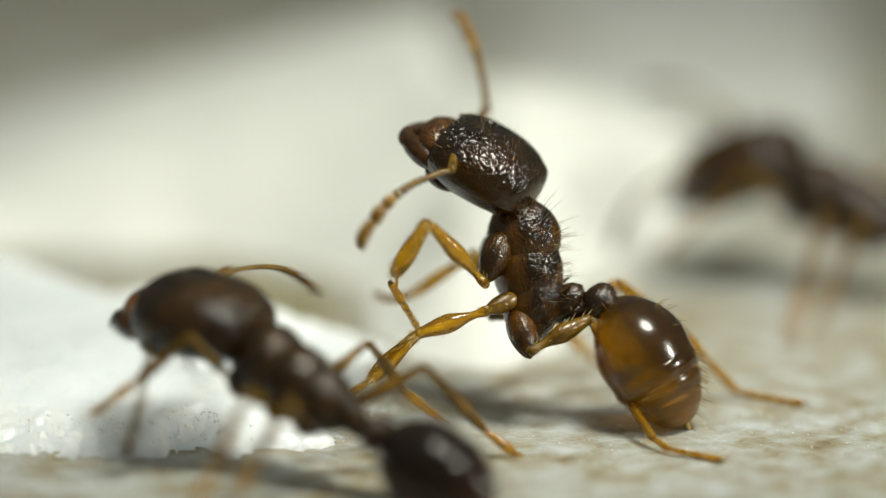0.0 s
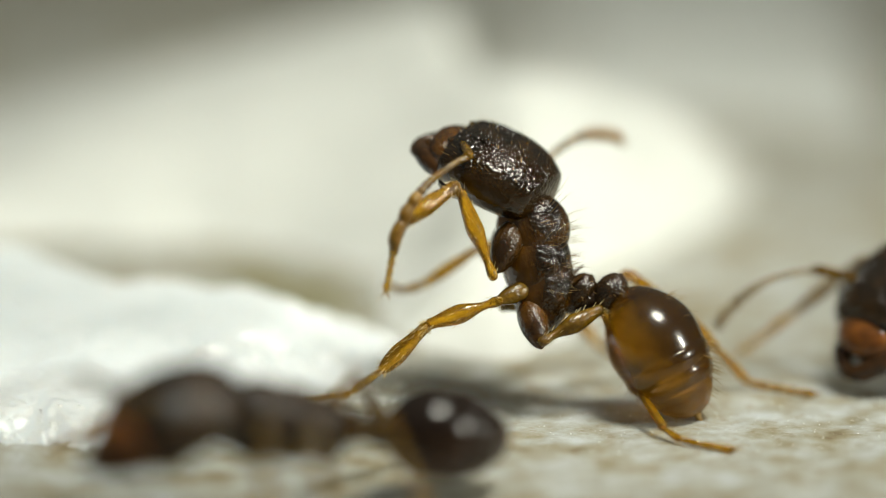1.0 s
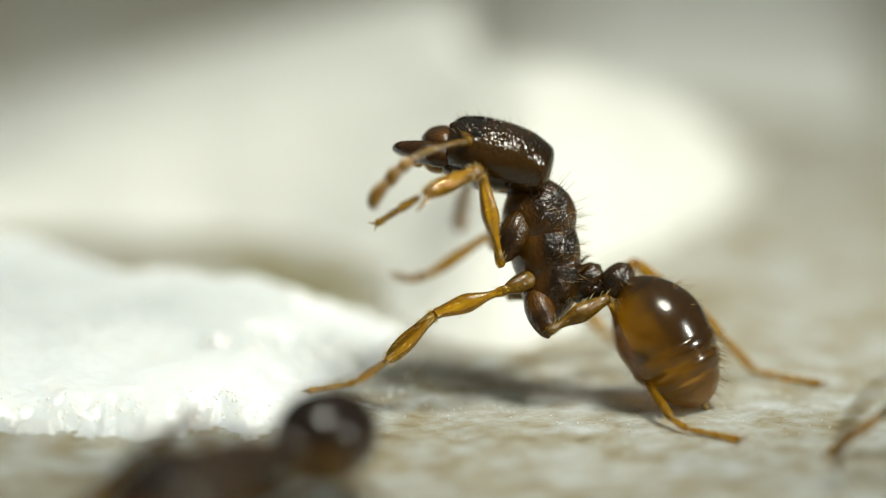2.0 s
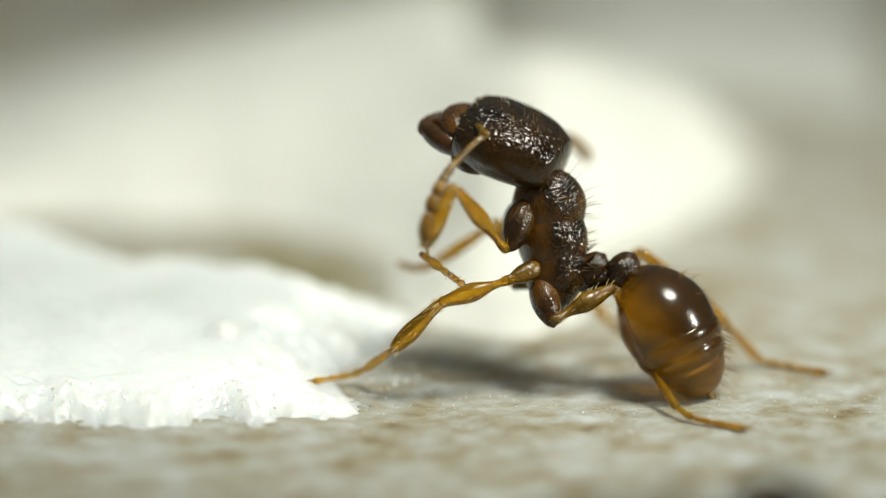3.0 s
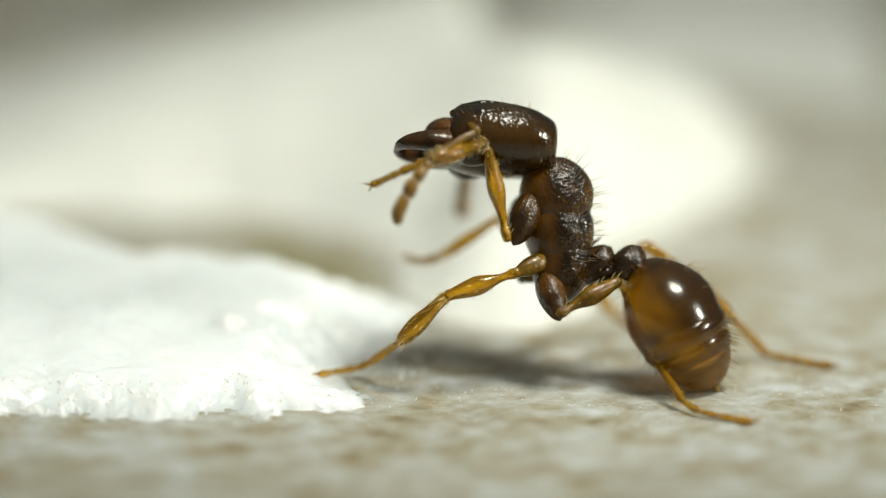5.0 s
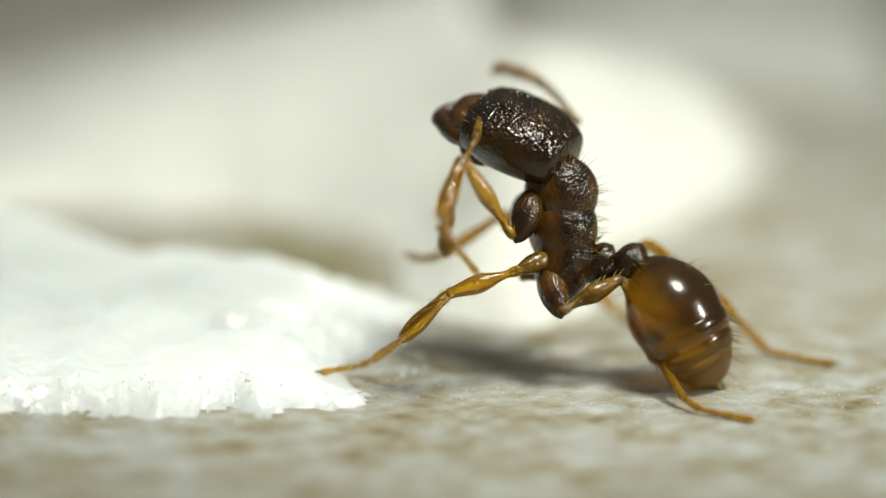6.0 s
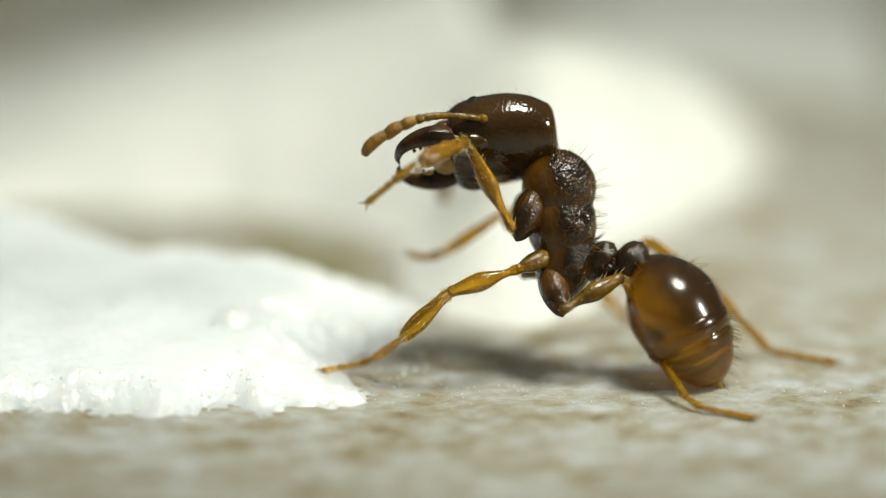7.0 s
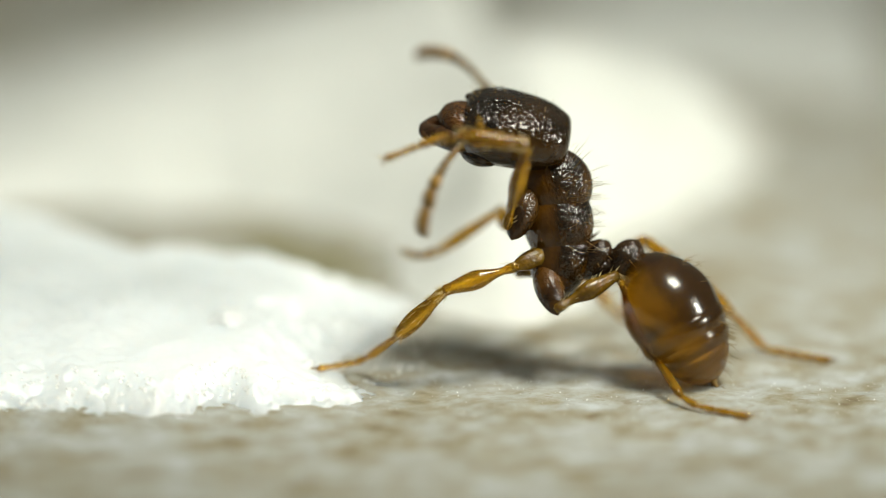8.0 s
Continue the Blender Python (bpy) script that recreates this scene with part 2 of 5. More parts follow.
def glide(rows, count):
    """Rows of numbers, the first rising, drawn out to count rows on a smooth curve."""
    a = np.array(rows, float)
    s, out = np.linspace(0, len(a) - 1, count), []
    for q in s:
        i = min(int(q), len(a) - 2)
        f = q - i
        p0, p1, p2, p3 = a[max(i - 1, 0)], a[i], a[i + 1], a[min(i + 2, len(a) - 1)]
        out.append(0.5 * (2 * p1 + (p2 - p0) * f + (2 * p0 - 5 * p1 + 4 * p2 - p3) * f * f + (3 * p1 - p0 - 3 * p2 + p3) * f ** 3))
    return out


def squared(c, box):
    return math.copysign(abs(c) ** (2 / box), c)


def loft(rows, count=14, around=16, bm=None, m=None, box=2.0):
    """A closed skin over rows (z, x, y, rx, ry) in millimetres; box above 2 squares the sections."""
    bm = bm or bmesh.new()
    m = m or Matrix()
    rings = []
    rows = glide(rows, count)
    for z, x, y, rx, ry in rows:
        rx, ry = max(rx, 0.0015), max(ry, 0.0015)
        rings.append([bm.verts.new(m @ (Vector((x + rx * squared(math.cos(a), box), y + ry * squared(math.sin(a), box), z)) * MM))
                      for a in (2 * math.pi * i / around for i in range(around))])
    for r0, r1 in zip(rings, rings[1:]):
        for i in range(around):
            bm.faces.new((r0[i], r0[(i + 1) % around], r1[(i + 1) % around], r1[i]))
    bm.faces.new(rings[0][::-1])
    bm.faces.new(rings[-1])
    for f in bm.faces:
        f.smooth = True
    return bm


def egg(length, rx, ry, fat=0.5, count=13, around=20, bm=None, m=None, blunt=0.62):
    """A rounded body from 0 to length, widest at the share fat of it."""
    rows = []
    for i in range(13):
        s = i / 12
        q = s / fat * 0.5 if s < fat else 0.5 + (s - fat) / (1 - fat) * 0.5
        r = math.sin(math.pi * q) ** blunt if 0 < q < 1 else 0.02
        rows.append((s * length, 0, 0, rx * r, ry * r))
    return loft(rows, count * 2, around, bm, m)


def part(name, bm, material, parent, label="", m=None):
    me = bpy.data.meshes.new(name)
    bm.normal_update()
    bm.to_mesh(me)
    bm.free()
    me.materials.append(material)
    ob = new(name, me)
    ob.parent = parent
    if m is not None:
        ob.matrix_basis = m
    return tagged(ob, label)


def bristles(ob, count, length, keep, seed, lean=(0, 0, 0), thick=0.0035, material=None):
    """Fine hairs on the skin of ob, where keep(place, normal) holds."""
    rng = random.Random(seed)
    faces = [f for f in ob.data.polygons if keep(f.center / MM, f.normal)]
    bm = bmesh.new()
    for _ in range(count):
        f = rng.choice(faces)
        vs = [ob.data.vertices[i].co for i in f.vertices]
        w = [rng.random() for _ in vs]
        base = sum((v * q for v, q in zip(vs, w)), Vector()) / sum(w)
        way = (f.normal + Vector(lean) + Vector([rng.uniform(-0.3, 0.3) for _ in range(3)])).normalized()
        side = way.orthogonal().normalized()
        other = way.cross(side)
        size = length * MM * rng.uniform(0.55, 1.15)
        bend = Vector(lean) * size * 0.25 + side * size * rng.uniform(-0.15, 0.15)
        rings = []
        for s, r in ((-0.05, 1), (0.55, 0.75)):
            c = base + way * size * s + bend * s * s
            rings.append([bm.verts.new(c + (side * math.cos(a) + other * math.sin(a)) * thick * MM * r) for a in (0, 2.09, 4.19)])
        tip = bm.verts.new(base + way * size + bend)
        for i in range(3):
            j = (i + 1) % 3
            bm.faces.new((rings[0][i], rings[0][j], rings[1][j], rings[1][i]))
            bm.faces.new((rings[1][i], rings[1][j], tip))
    return tagged(part("bristles", bm, material or HAIR, ob, "fine golden bristles"), kind="stuff")


# ---- parts of an ant ----
FEMUR = [(-.06, 0, 0, .006, .006), (-.045, 0, 0, .024, .024), (-.01, 0, 0, .035, .034), (.07, 0, 0, .036, .034), (.15, 0, 0, .027, .027), (.28, 0, 0, .034, .032), (.50, 0, 0, .064, .060), (.66, 0, 0, .062, .056), (.90, 0, 0, .040, .038), (.97, 0, 0, .040, .038), (1.02, 0, 0, .022, .022)]
TIBIA = [(-.02, 0, 0, .020, .020), (.05, 0, 0, .038, .036), (.25, 0, 0, .042, .040), (.62, 0, 0, .062, .054), (.90, 0, 0, .048, .043), (1, 0, 0, .028, .028)]


def limb(rows, length, fat=1.0):
    return loft([(z * length, x, y, rx * fat, ry * fat) for z, x, y, rx, ry in rows], 34, 16)


def foot_mesh(points):
    """A tarsus along the points: a long first joint, four short ones and two claws."""
    bm, pts = bmesh.new(), [Vector(p) for p in points]
    legs = [(q - p).length for p, q in zip(pts, pts[1:])]
    total = sum(legs)

    def along(s):
        d = s * total
        for p, q, n in zip(pts, pts[1:], legs):
            if d <= n + 1e-9:
                return p.lerp(q, d / n)
            d -= n
        return pts[-1]

    z = 0.0
    for i, share in enumerate((.46, .16, .13, .10, .15)):
        a, b = along(z), along(min(z + share, 1))
        r = (.029, .024, .022, .022, .024)[i]
        m = bone(a, b, (1, 0, 0))
        n = (b - a).length
        loft([(-.004, 0, 0, r * .6, r * .6), (.25 * n, 0, 0, r * .85, r * .85), (.85 * n, 0, 0, r * 1.1, r * 1.1), (n + .004, 0, 0, r * .6, r * .6)], 8, 8, bm, m)
        z += share
    end = bone(pts[-1], pts[-1] * 2 - pts[-2], (1, 0, 0))
    for s in (-1, 1):
        turn = end @ Matrix.Rotation(radians(35 * s), 4, "X") @ Matrix.Rotation(radians(25), 4, "Y")
        loft([(-.01, 0, 0, .010, .010), (.03, -.004, 0, .007, .007), (.06, -.016, 0, .002, .002)], 6, 6, bm, turn)
    return bm


def spur_mesh():
    """The comb at the end of a fore tibia."""
    return loft([(0, 0, 0, .010, .010), (.05, .012, 0, .020, .012), (.11, .014, 0, .018, .010), (.17, .004, 0, .003, .003)], 10, 8)


def build_funiculus(ant, length, stem, material, m, fat):
    """Eleven beads from the elbow, the last three a club, on a gentle arch; the first carries the rest."""
    z, first = 0.0, None
    shares = [.10, .055, .055, .055, .06, .06, .065, .07, .12, .14, .22]
    for i, s in enumerate(shares):
        r = (.028, .026, .026, .027, .028, .029, .031, .034, .043, .050, .050)[i]
        r, a, b = r * fat, z, z + s
        arch = [0.14 * length * math.sin(math.pi * q) for q in (a, (a + b) / 2, b)]
        pinch = .84 if i < 7 else .70
        end = .25 if i == 10 else pinch + .06
        bm = loft([(a * length, arch[0], 0, r * pinch, r * pinch), ((a + .2 * s) * length, arch[0] * .8 + arch[1] * .2, 0, r * .85, r * .85),
                   ((a + .6 * s) * length, arch[1], 0, r, r), ((a + .85 * s) * length, arch[2] * .7 + arch[1] * .3, 0, r * .9, r * .9), (b * length, arch[2], 0, r * end, r * end)], 9, 10)
        if first is None:
            first = part("funiculus", bm, stem, ant, "beaded antenna with a three-jointed club", m)
        else:
            part("bead", bm, stem if i < 8 else material, first)
        z = b
    return first


def scape_mesh(length):
    return loft([(-.03, 0, 0, .016, .016), (.0, 0, 0, .034, .034), (.3 * length, .01, 0, .030, .030), (.9 * length, 0, 0, .024, .024), (length, 0, 0, .012, .012)], 12, 10)


def sweep(rows, around=12, bm=None):
    """A closed skin along a bent path: rows (x, y, z, thickness, breadth); the path bends in the yz plane."""
    bm = bm or bmesh.new()
    rows = glide(rows, 4 * len(rows))
    mid = [Vector(q[:3]) for q in rows]
    rings = []
    for i, q in enumerate(rows):
        t = (mid[min(i + 1, len(mid) - 1)] - mid[max(i - 1, 0)]).normalized()
        side = t.cross(Vector((1, 0, 0))).normalized()
        rings.append([bm.verts.new((mid[i] + Vector((1, 0, 0)) * max(q[3], .002) * math.cos(a) + side * max(q[4], .002) * math.sin(a)) * MM)
                      for a in (2 * math.pi * j / around for j in range(around))])
    for r0, r1 in zip(rings, rings[1:]):
        for j in range(around):
            bm.faces.new((r0[j], r0[(j + 1) % around], r1[(j + 1) % around], r1[j]))
    bm.faces.new(rings[0][::-1])
    bm.faces.new(rings[-1])
    bmesh.ops.recalc_face_normals(bm, faces=bm.faces)
    for f in bm.faces:
        f.smooth = True
    return bm


def mandible_mesh(way):
    """A broad scythe-shaped jaw with a toothed inner edge."""
    grow = 1.3
    rows = [(0, 0, -.06, .05, .06), (0, .03, .03, .080, .070), (-.004, .045, .10, .076, .068), (-.010, .035, .165, .064, .058), (-.018, -.005, .225, .050, .046), (-.026, -.065, .265, .036, .034), (-.034, -.135, .28, .022, .020), (-.040, -.19, .27, .006, .006)]
    bm = sweep([(x, way * y, grow * z, a, b) for x, y, z, a, b in rows])
    for i in range(4):
        turn = Matrix.Translation(Vector((-.01, way * (-.020 - .024 * i), .13 + .040 * i)) * MM) @ Matrix.Rotation(radians(way * 70), 4, "X")
        loft([(0, 0, 0, .018, .014), (.012, 0, 0, .012, .009), (.024, 0, 0, .003, .003)], 5, 6, bm, turn)
    return bm


def carina_mesh(way):
    """A low ridge from the antenna's socket back over the crown."""
    return sweep([(.205, way * .115, .485, .004, .006), (.240, way * .125, .455, .022, .030), (.268, way * .130, .39, .024, .032), (.298, way * .140, .31, .018, .022),
                  (.300, way * .155, .19, .012, .012), (.285, way * .165, .06, .006, .006)], 8)


def build_head(ant, m, mats, hairs):
    rows = [(-.165, .02, 0, .05, .06), (-.158, .045, 0, .125, .175), (-.135, .062, 0, .185, .255), (-.085, .070, 0, .212, .302), (.0, .080, 0, .240, .346),
            (.12, .082, 0, .258, .374), (.25, .076, 0, .262, .374), (.36, .070, 0, .252, .356), (.44, .066, 0, .228, .320), (.485, .058, 0, .190, .270), (.51, .05, 0, .11, .16)]
    rows = [(HEAD_SIZE * HEAD_LONG * z, HEAD_SIZE * x, 0, HEAD_SIZE * .95 * rx, HEAD_SIZE * ry) for z, x, y, rx, ry in rows]
    head = part("head", loft(rows, 40, 40, box=2.15), mats["head"], ant, "dark pitted head with a glossy crown", m)
    size = Matrix.Diagonal((HEAD_SIZE, HEAD_SIZE, HEAD_SIZE * HEAD_LONG, 1))

    def at(x, y, z):
        return Matrix.Translation(Vector((x, y, z * HEAD_LONG)) * HEAD_SIZE * MM)

    for s in (-1, 1):
        part("eye", egg(.11, .048, .028, .5, 8, 14), EYE_MAT, head, "small black compound eye", at(.165, s * .318, .27))
        part("frontal_carina", carina_mesh(s), mats["head"], head, "", size)
        part("antenna_socket", egg(.10, .034, .045, .5, 7, 12), mats["head"], head, "", at(.19, s * .165, .42))
        part("cheek", egg(.30, .075, .11, .55, 9, 14), mats["head"], head, "", at(-.095, s * .18, .21))
    part("clypeus", egg(.31, .125, .225, .48, 9, 20, blunt=.5), mats["clypeus"], head, "red-brown face plate", at(.060, 0, .37))
    part("labium", egg(.20, .045, .085, .6, 8, 12), PALE, head, "pale amber mouthparts", at(-.105, 0, .42))
    part("throat_plate", egg(.36, .05, .16, .5, 8, 14), mats["head"], head, "", at(-.128, 0, .06))
    for s in (-1, 1):
        part("palp", loft([(0, 0, 0, .012, .012), (.03, -.012, 0, .013, .013), (.07, -.012, 0, .006, .006)], 8, 8), PALE, head, "", at(-.12, s * .04, .60))
    jaws = []
    for s in (1, -1):
        jaws.append(part("mandible", mandible_mesh(s), JAW, head, "curved dark mandible", mandible_pose(s, 6)))
    if hairs:
        bristles(head, 46, .06, lambda p, q: q.x > .35 and p.z > -.05, 3, (0, 0, .35), .0012)
        bristles(head, 10, .05, lambda p, q: q.x < -.4, 4, (0, 0, .5), .0012)
    return head, jaws


def build_leg(ant, joints, mats, spur=False, loose=False):
    """Femur, tibia and tarsus through root, knee, ankle and tip."""
    r, k, a, *rest = (Vector(q) for q in joints)
    t = rest[-1]
    out = []
    hint = SIDE if loose else UP
    femur = part("femur", limb(FEMUR, (k - r).length, mats["fat"]), mats["femur"], ant, "", bone(r, k, hint))
    inv = Matrix() if loose else femur.matrix_basis.inverted()
    over = ant if loose else femur
    tibia = part("tibia", limb(TIBIA, (a - k).length, mats["fat"] * mats.get("thin", 1)), mats["tibia"], over, "", inv @ bone(k, a, hint))
    foot = bone(a, t, hint)
    turn = foot.inverted()
    tarsus = part("tarsus", foot_mesh([(turn @ (q * MM)) / MM for q in (a, *rest)]), mats["tarsus"], over, "slender jointed foot with claws", inv @ foot)
    if spur:
        m = Matrix.Translation(Vector((0, .0, (a - k).length * .92)) * MM) @ Matrix.Rotation(radians(28), 4, "X")
        part("spur", spur_mesh(), AMBER, tibia, "pale comb spur", m)
    for ob, c, s in ((femur, 34, 1), (tibia, 130, 2), (tarsus, 40, 3)):
        if mats["hairs"]:
            bristles(ob, c, .042, lambda p, q: True, s, (0, 0, 1.1), .0017, PALE_HAIR)
    return femur, tibia, tarsus


def build_ant(name, spec, mats, label):
    """An ant from the places of its joints, millimetres over its base."""
    ant = tagged(new(name), label, "ant", "ants on the paper")
    ant.empty_display_size = 0.0005
    ant.scale = (spec["size"],) * 3
    got = {"thing": ant}

    def lump(kind, a, b, rx, ry, mat, fat=.5, text="", blunt=.62):
        a, b = Vector(a), Vector(b)
        return part(kind, egg((b - a).length, rx, ry, fat, 13, 24, blunt=blunt), mat, ant, text, bone(a, b, spec["back"]))

    pro = lump("pronotum", *spec["pronotum"], spec["girth"][0], .22, mats["thorax"], .5, "wrinkled red-brown pronotum", .5)
    mes = lump("mesothorax", *spec["mesothorax"], spec["girth"][1], .21, mats["thorax"], .5, "wrinkled dark middle thorax", .5)
    prd = lump("propodeum", *spec["propodeum"], spec["girth"][2], .19, mats["thorax"], .5, "wrinkled dark rear thorax", .5)
    part("neck", limb([(0, 0, 0, .09, .09), (.5, 0, 0, .085, .085), (1, 0, 0, .09, .09), (1.1, 0, 0, .04, .04)], .26), mats["clypeus"], ant, "", bone(*spec["neck"], spec["back"]))
    for s in (-1, 1):
        a = Vector(spec["spine"][0]) + Vector((0, .09 * s, 0))
        b = Vector(spec["spine"][1]) + Vector((0, .10 * s, 0))
        part("spine", loft([(0, 0, 0, .022, .022), (.06, 0, 0, .012, .012), (.12, 0, 0, .002, .002)], 7, 8), mats["thorax"], ant, "", bone(a, b))
    node = lump("petiole", *spec["petiole"], .10, .10, mats["waist"], .6, "dark shiny petiole knot", .5)
    post = lump("postpetiole", *spec["postpetiole"], .115, .12, mats["waist"], .5, "dark shiny second waist knot", .5)
    stalk = lump("waist_stalk", *spec["stalk"], .075, .07, mats["waist"], .5, "", .45)
    a, b = (Vector(q) for q in spec["gaster"])
    m = bone(a, b, spec["gaster_back"])
    # four overlapping plates: one stepped skin, each hind margin a thin rim
    full = (b - a).length
    bounds = (0, .555, .69, .81, 1.0)
    keep = (1.0, .995, .988, .981)

    def girth(s):
        return math.sin(math.pi * (s / .44 * .5 if s < .44 else .5 + (s - .44) / .56 * .5)) ** (.56 if s < .44 else .46) if 0 < s < 1 else .04

    rows = []
    for i, k in enumerate(keep):
        for j in range(12):
            u = (j + .5 * (i > 0)) / (12 if i < 3 else 11)
            s = bounds[i] + (bounds[i + 1] - bounds[i]) * min(u, 1)
            g = girth(s) * k * (1 + (.05 if i in (1, 2) else .03) * math.sin(math.pi * u) ** .8 if u < 1 else 1)
            rows.append((s * full, 0, 0, spec["gaster_size"][0] * g, spec["gaster_size"][1] * g))
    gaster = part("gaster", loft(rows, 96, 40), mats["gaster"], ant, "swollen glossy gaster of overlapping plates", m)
    part("sting_tip", loft([(0, 0, 0, .03, .03), (.05, 0, 0, .016, .016), (.10, .0, 0, .003, .003)], 8, 8), PALE, gaster, "pale pointed tip", Matrix.Translation(Vector((0, 0, full * .985)) * MM))
    if mats["hairs"]:
        bristles(gaster, 80, .095, lambda p, q: q.x > .1 and p.z > .1 and abs(q.y) < .42, 5, (0, 0, .55), .0018)
        bristles(gaster, 34, .075, lambda p, q: q.x < -.5 and abs(q.y) < .42, 6, (0, 0, .5), .0018)
        bristles(pro, 60, .15, lambda p, q: q.x > .2, 7, (.2, 0, .1), .0017)
        bristles(mes, 48, .15, lambda p, q: q.x > .3, 8, (.2, 0, .1), .0017)
        bristles(node, 8, .08, lambda p, q: q.x > .3, 9, (.2, 0, -.2), .0017)
        bristles(post, 12, .09, lambda p, q: q.x > .3, 10, (.2, 0, -.2), .0017)
        tip = part("tip_hairs", loft([(0, 0, 0, .012, .012), (.03, 0, 0, .004, .004)], 5, 6), PALE, gaster, "", Matrix.Translation(Vector((0, 0, full)) * MM))
        bristles(tip, 9, .06, lambda p, q: True, 11, (0, 0, 1), .0035)
    got["head"], got["mandibles"] = build_head(ant, spec["head"], mats, mats["hairs"])
    for a, b, rx, ry, dark in spec["coxae"]:
        lump("coxa", a, b, rx, ry, mats[("coxa", "coxa_dark", "femur_dark")[dark]], .42)
    got["thorax"] = (pro, mes)
    got["legs"] = []
    for i, joints in enumerate(spec["legs"]):
        lm = dict(mats)
        if i in spec.get("thin_legs", ()):
            lm["thin"] = .66
        if i in spec.get("dark_legs", ()):
            lm["femur"], lm["thin"] = mats["femur_dark"], .62
        loose = i == spec.get("loose", -1)
        if loose:
            lm["thin"], lm["fat"] = 1.2, mats["fat"] * 0.98
        leg = build_leg(ant, joints, lm, loose, loose)
        got["legs"].append(leg)
        if loose:
            got["fore_leg"] = leg
    for key, (i, e, p, sl, fl) in spec["antennae"].items():
        sc = part("scape", scape_mesh(sl), mats["scape"], ant, "", bone(e, i, UP))
        fu = build_funiculus(ant, fl, mats["scape"], mats["funiculus"], bone(e, p, UP), mats["fat"])
        got[key] = (sc, fu)
    return got


GROOMER_MATS = dict(head=SHELL, thorax=RUGOSE, waist=KNOT, coxa=COXA, coxa_dark=COXA_DARK, clypeus=FACE, gaster=GASTER, femur=AMBER, femur_dark=AMBER_DARK, tibia=AMBER, tarsus=AMBER, scape=AMBER_DARK, funiculus=ANTENNA, hairs=True, fat=1.0)
WALKER_MATS = dict(head=DARK, thorax=DARK, waist=DARK, coxa=AMBER_DARK, coxa_dark=DARK, clypeus=RED, gaster=GASTER_DARK, femur=AMBER_DARK, femur_dark=AMBER_DARK, tibia=AMBER_DARK, tarsus=AMBER, scape=AMBER_DARK, funiculus=AMBER_DARK, hairs=False, fat=0.62)

# ---- the paper ----
def paper():
    def stations(lo, hi, step):
        mid = list(np.arange(lo, hi + step / 2, step))
        grow = [step * 2 * 1.6 ** i for i in range(14)]
        left, right = [], []
        x = lo
        for g in grow:
            x -= g
            left.append(x)
        x = hi
        for g in grow:
            x += g
            right.append(x)
        return left[::-1] + mid + right

    xs, ys = stations(-4.2, 4.2, .05), stations(-4, 9, .06)
    verts = []
    for y in ys:
        for x in xs:
            z = 0.030 * noise.noise((x * 1.1, y * 1.1, 3)) + 0.014 * noise.noise((x * 3.7, y * 3.7, 8)) + 0.006 * noise.noise((x * 9, y * 9, 1))
            verts.append((x * MM, y * MM, (z - 0.012) * MM))
    w = len(xs)
    faces = [(j * w + i, j * w + i + 1, (j + 1) * w + i + 1, (j + 1) * w + i) for j in range(len(ys) - 1) for i in range(w - 1)]
    me = bpy.data.meshes.new("ground")
    me.from_pydata(verts, [], faces)
    me.shade_smooth()
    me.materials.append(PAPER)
    return tagged(new("ground", me), "off-white uneven paper with brown stains", "ground", "", "structure")


paper()


# ---- white crumbs ----
def heap(name, label, xs, ys, height, material):
    """A solid lump whose top follows height(x, y); below zero it sinks into the paper."""
    verts = []
    for y in ys:
        for x in xs:
            verts.append((x * MM, y * MM, max(height(x, y), -0.15) * MM))
    w = len(xs)
    faces = []
    for j in range(len(ys) - 1):
        for i in range(w - 1):
            q = (j * w + i, j * w + i + 1, (j + 1) * w + i + 1, (j + 1) * w + i)
            if max(verts[v][2] for v in q) > -0.149 * MM:
                faces.append(q)
    me = bpy.data.meshes.new(name)
    me.from_pydata(verts, [], faces)
    me.shade_smooth()
    me.materials.append(material)
    return tagged(new(name, me), label, "crumb")


def front_height(x, y):
    """The near crumb: a ragged front, rising to the back, steep behind."""
    rag = 0.21 * noise.noise((x * 2.4, y * 2.4, 5)) + 0.15 * noise.noise((x * 6, y * 6, 2)) + 0.06 * noise.noise((x * 15, y * 15, 4))
    front = -0.91 + 0.05 * (x + 2.9) + 0.62 * max(0, x + 1.15) ** 1.2
    back = 1.95 - 0.42 * max(0, x + 1.45) ** 1.3 + 0.8 * max(0, -x - 2.0)
    if y < front - .2 or y > back + .5:
        return -0.15
    s = min((y - front + rag) / 0.34, 1.0)
    s = s * (1.7 - .7 * s) if s > 0 else s
    e = min((back - y + rag * .5) / 0.6, 1.0)
    side = min((-0.66 + .36 * min(max((y - .25) / .6, 0), 1) - x + rag) / 0.62, 1.0)
    rise = 0.13 + 0.12 * max(0, y - front)
    near = (x + 2.7) * .695 + (y - .85) * .72 + .05 * noise.noise((x * 4, y * 4, 1))
    crack = 0.016 * math.exp(-(near / .018) ** 2) * (-2.9 < x < -1.95)
    return crack + rise * max(min(s, e, side), -1) + 0.018 * noise.noise((x * 5, y * 5, 9)) + 0.03 * noise.noise((x * 1.7, y * 1.7, 4)) + (0.012 + 0.03 * math.exp(-((y - front) / .25) ** 2)) * noise.noise((x * 14, y * 14, 6))


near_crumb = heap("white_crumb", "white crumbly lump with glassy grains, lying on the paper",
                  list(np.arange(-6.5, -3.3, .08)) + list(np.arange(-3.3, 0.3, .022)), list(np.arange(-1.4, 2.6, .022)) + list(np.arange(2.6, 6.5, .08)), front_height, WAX)


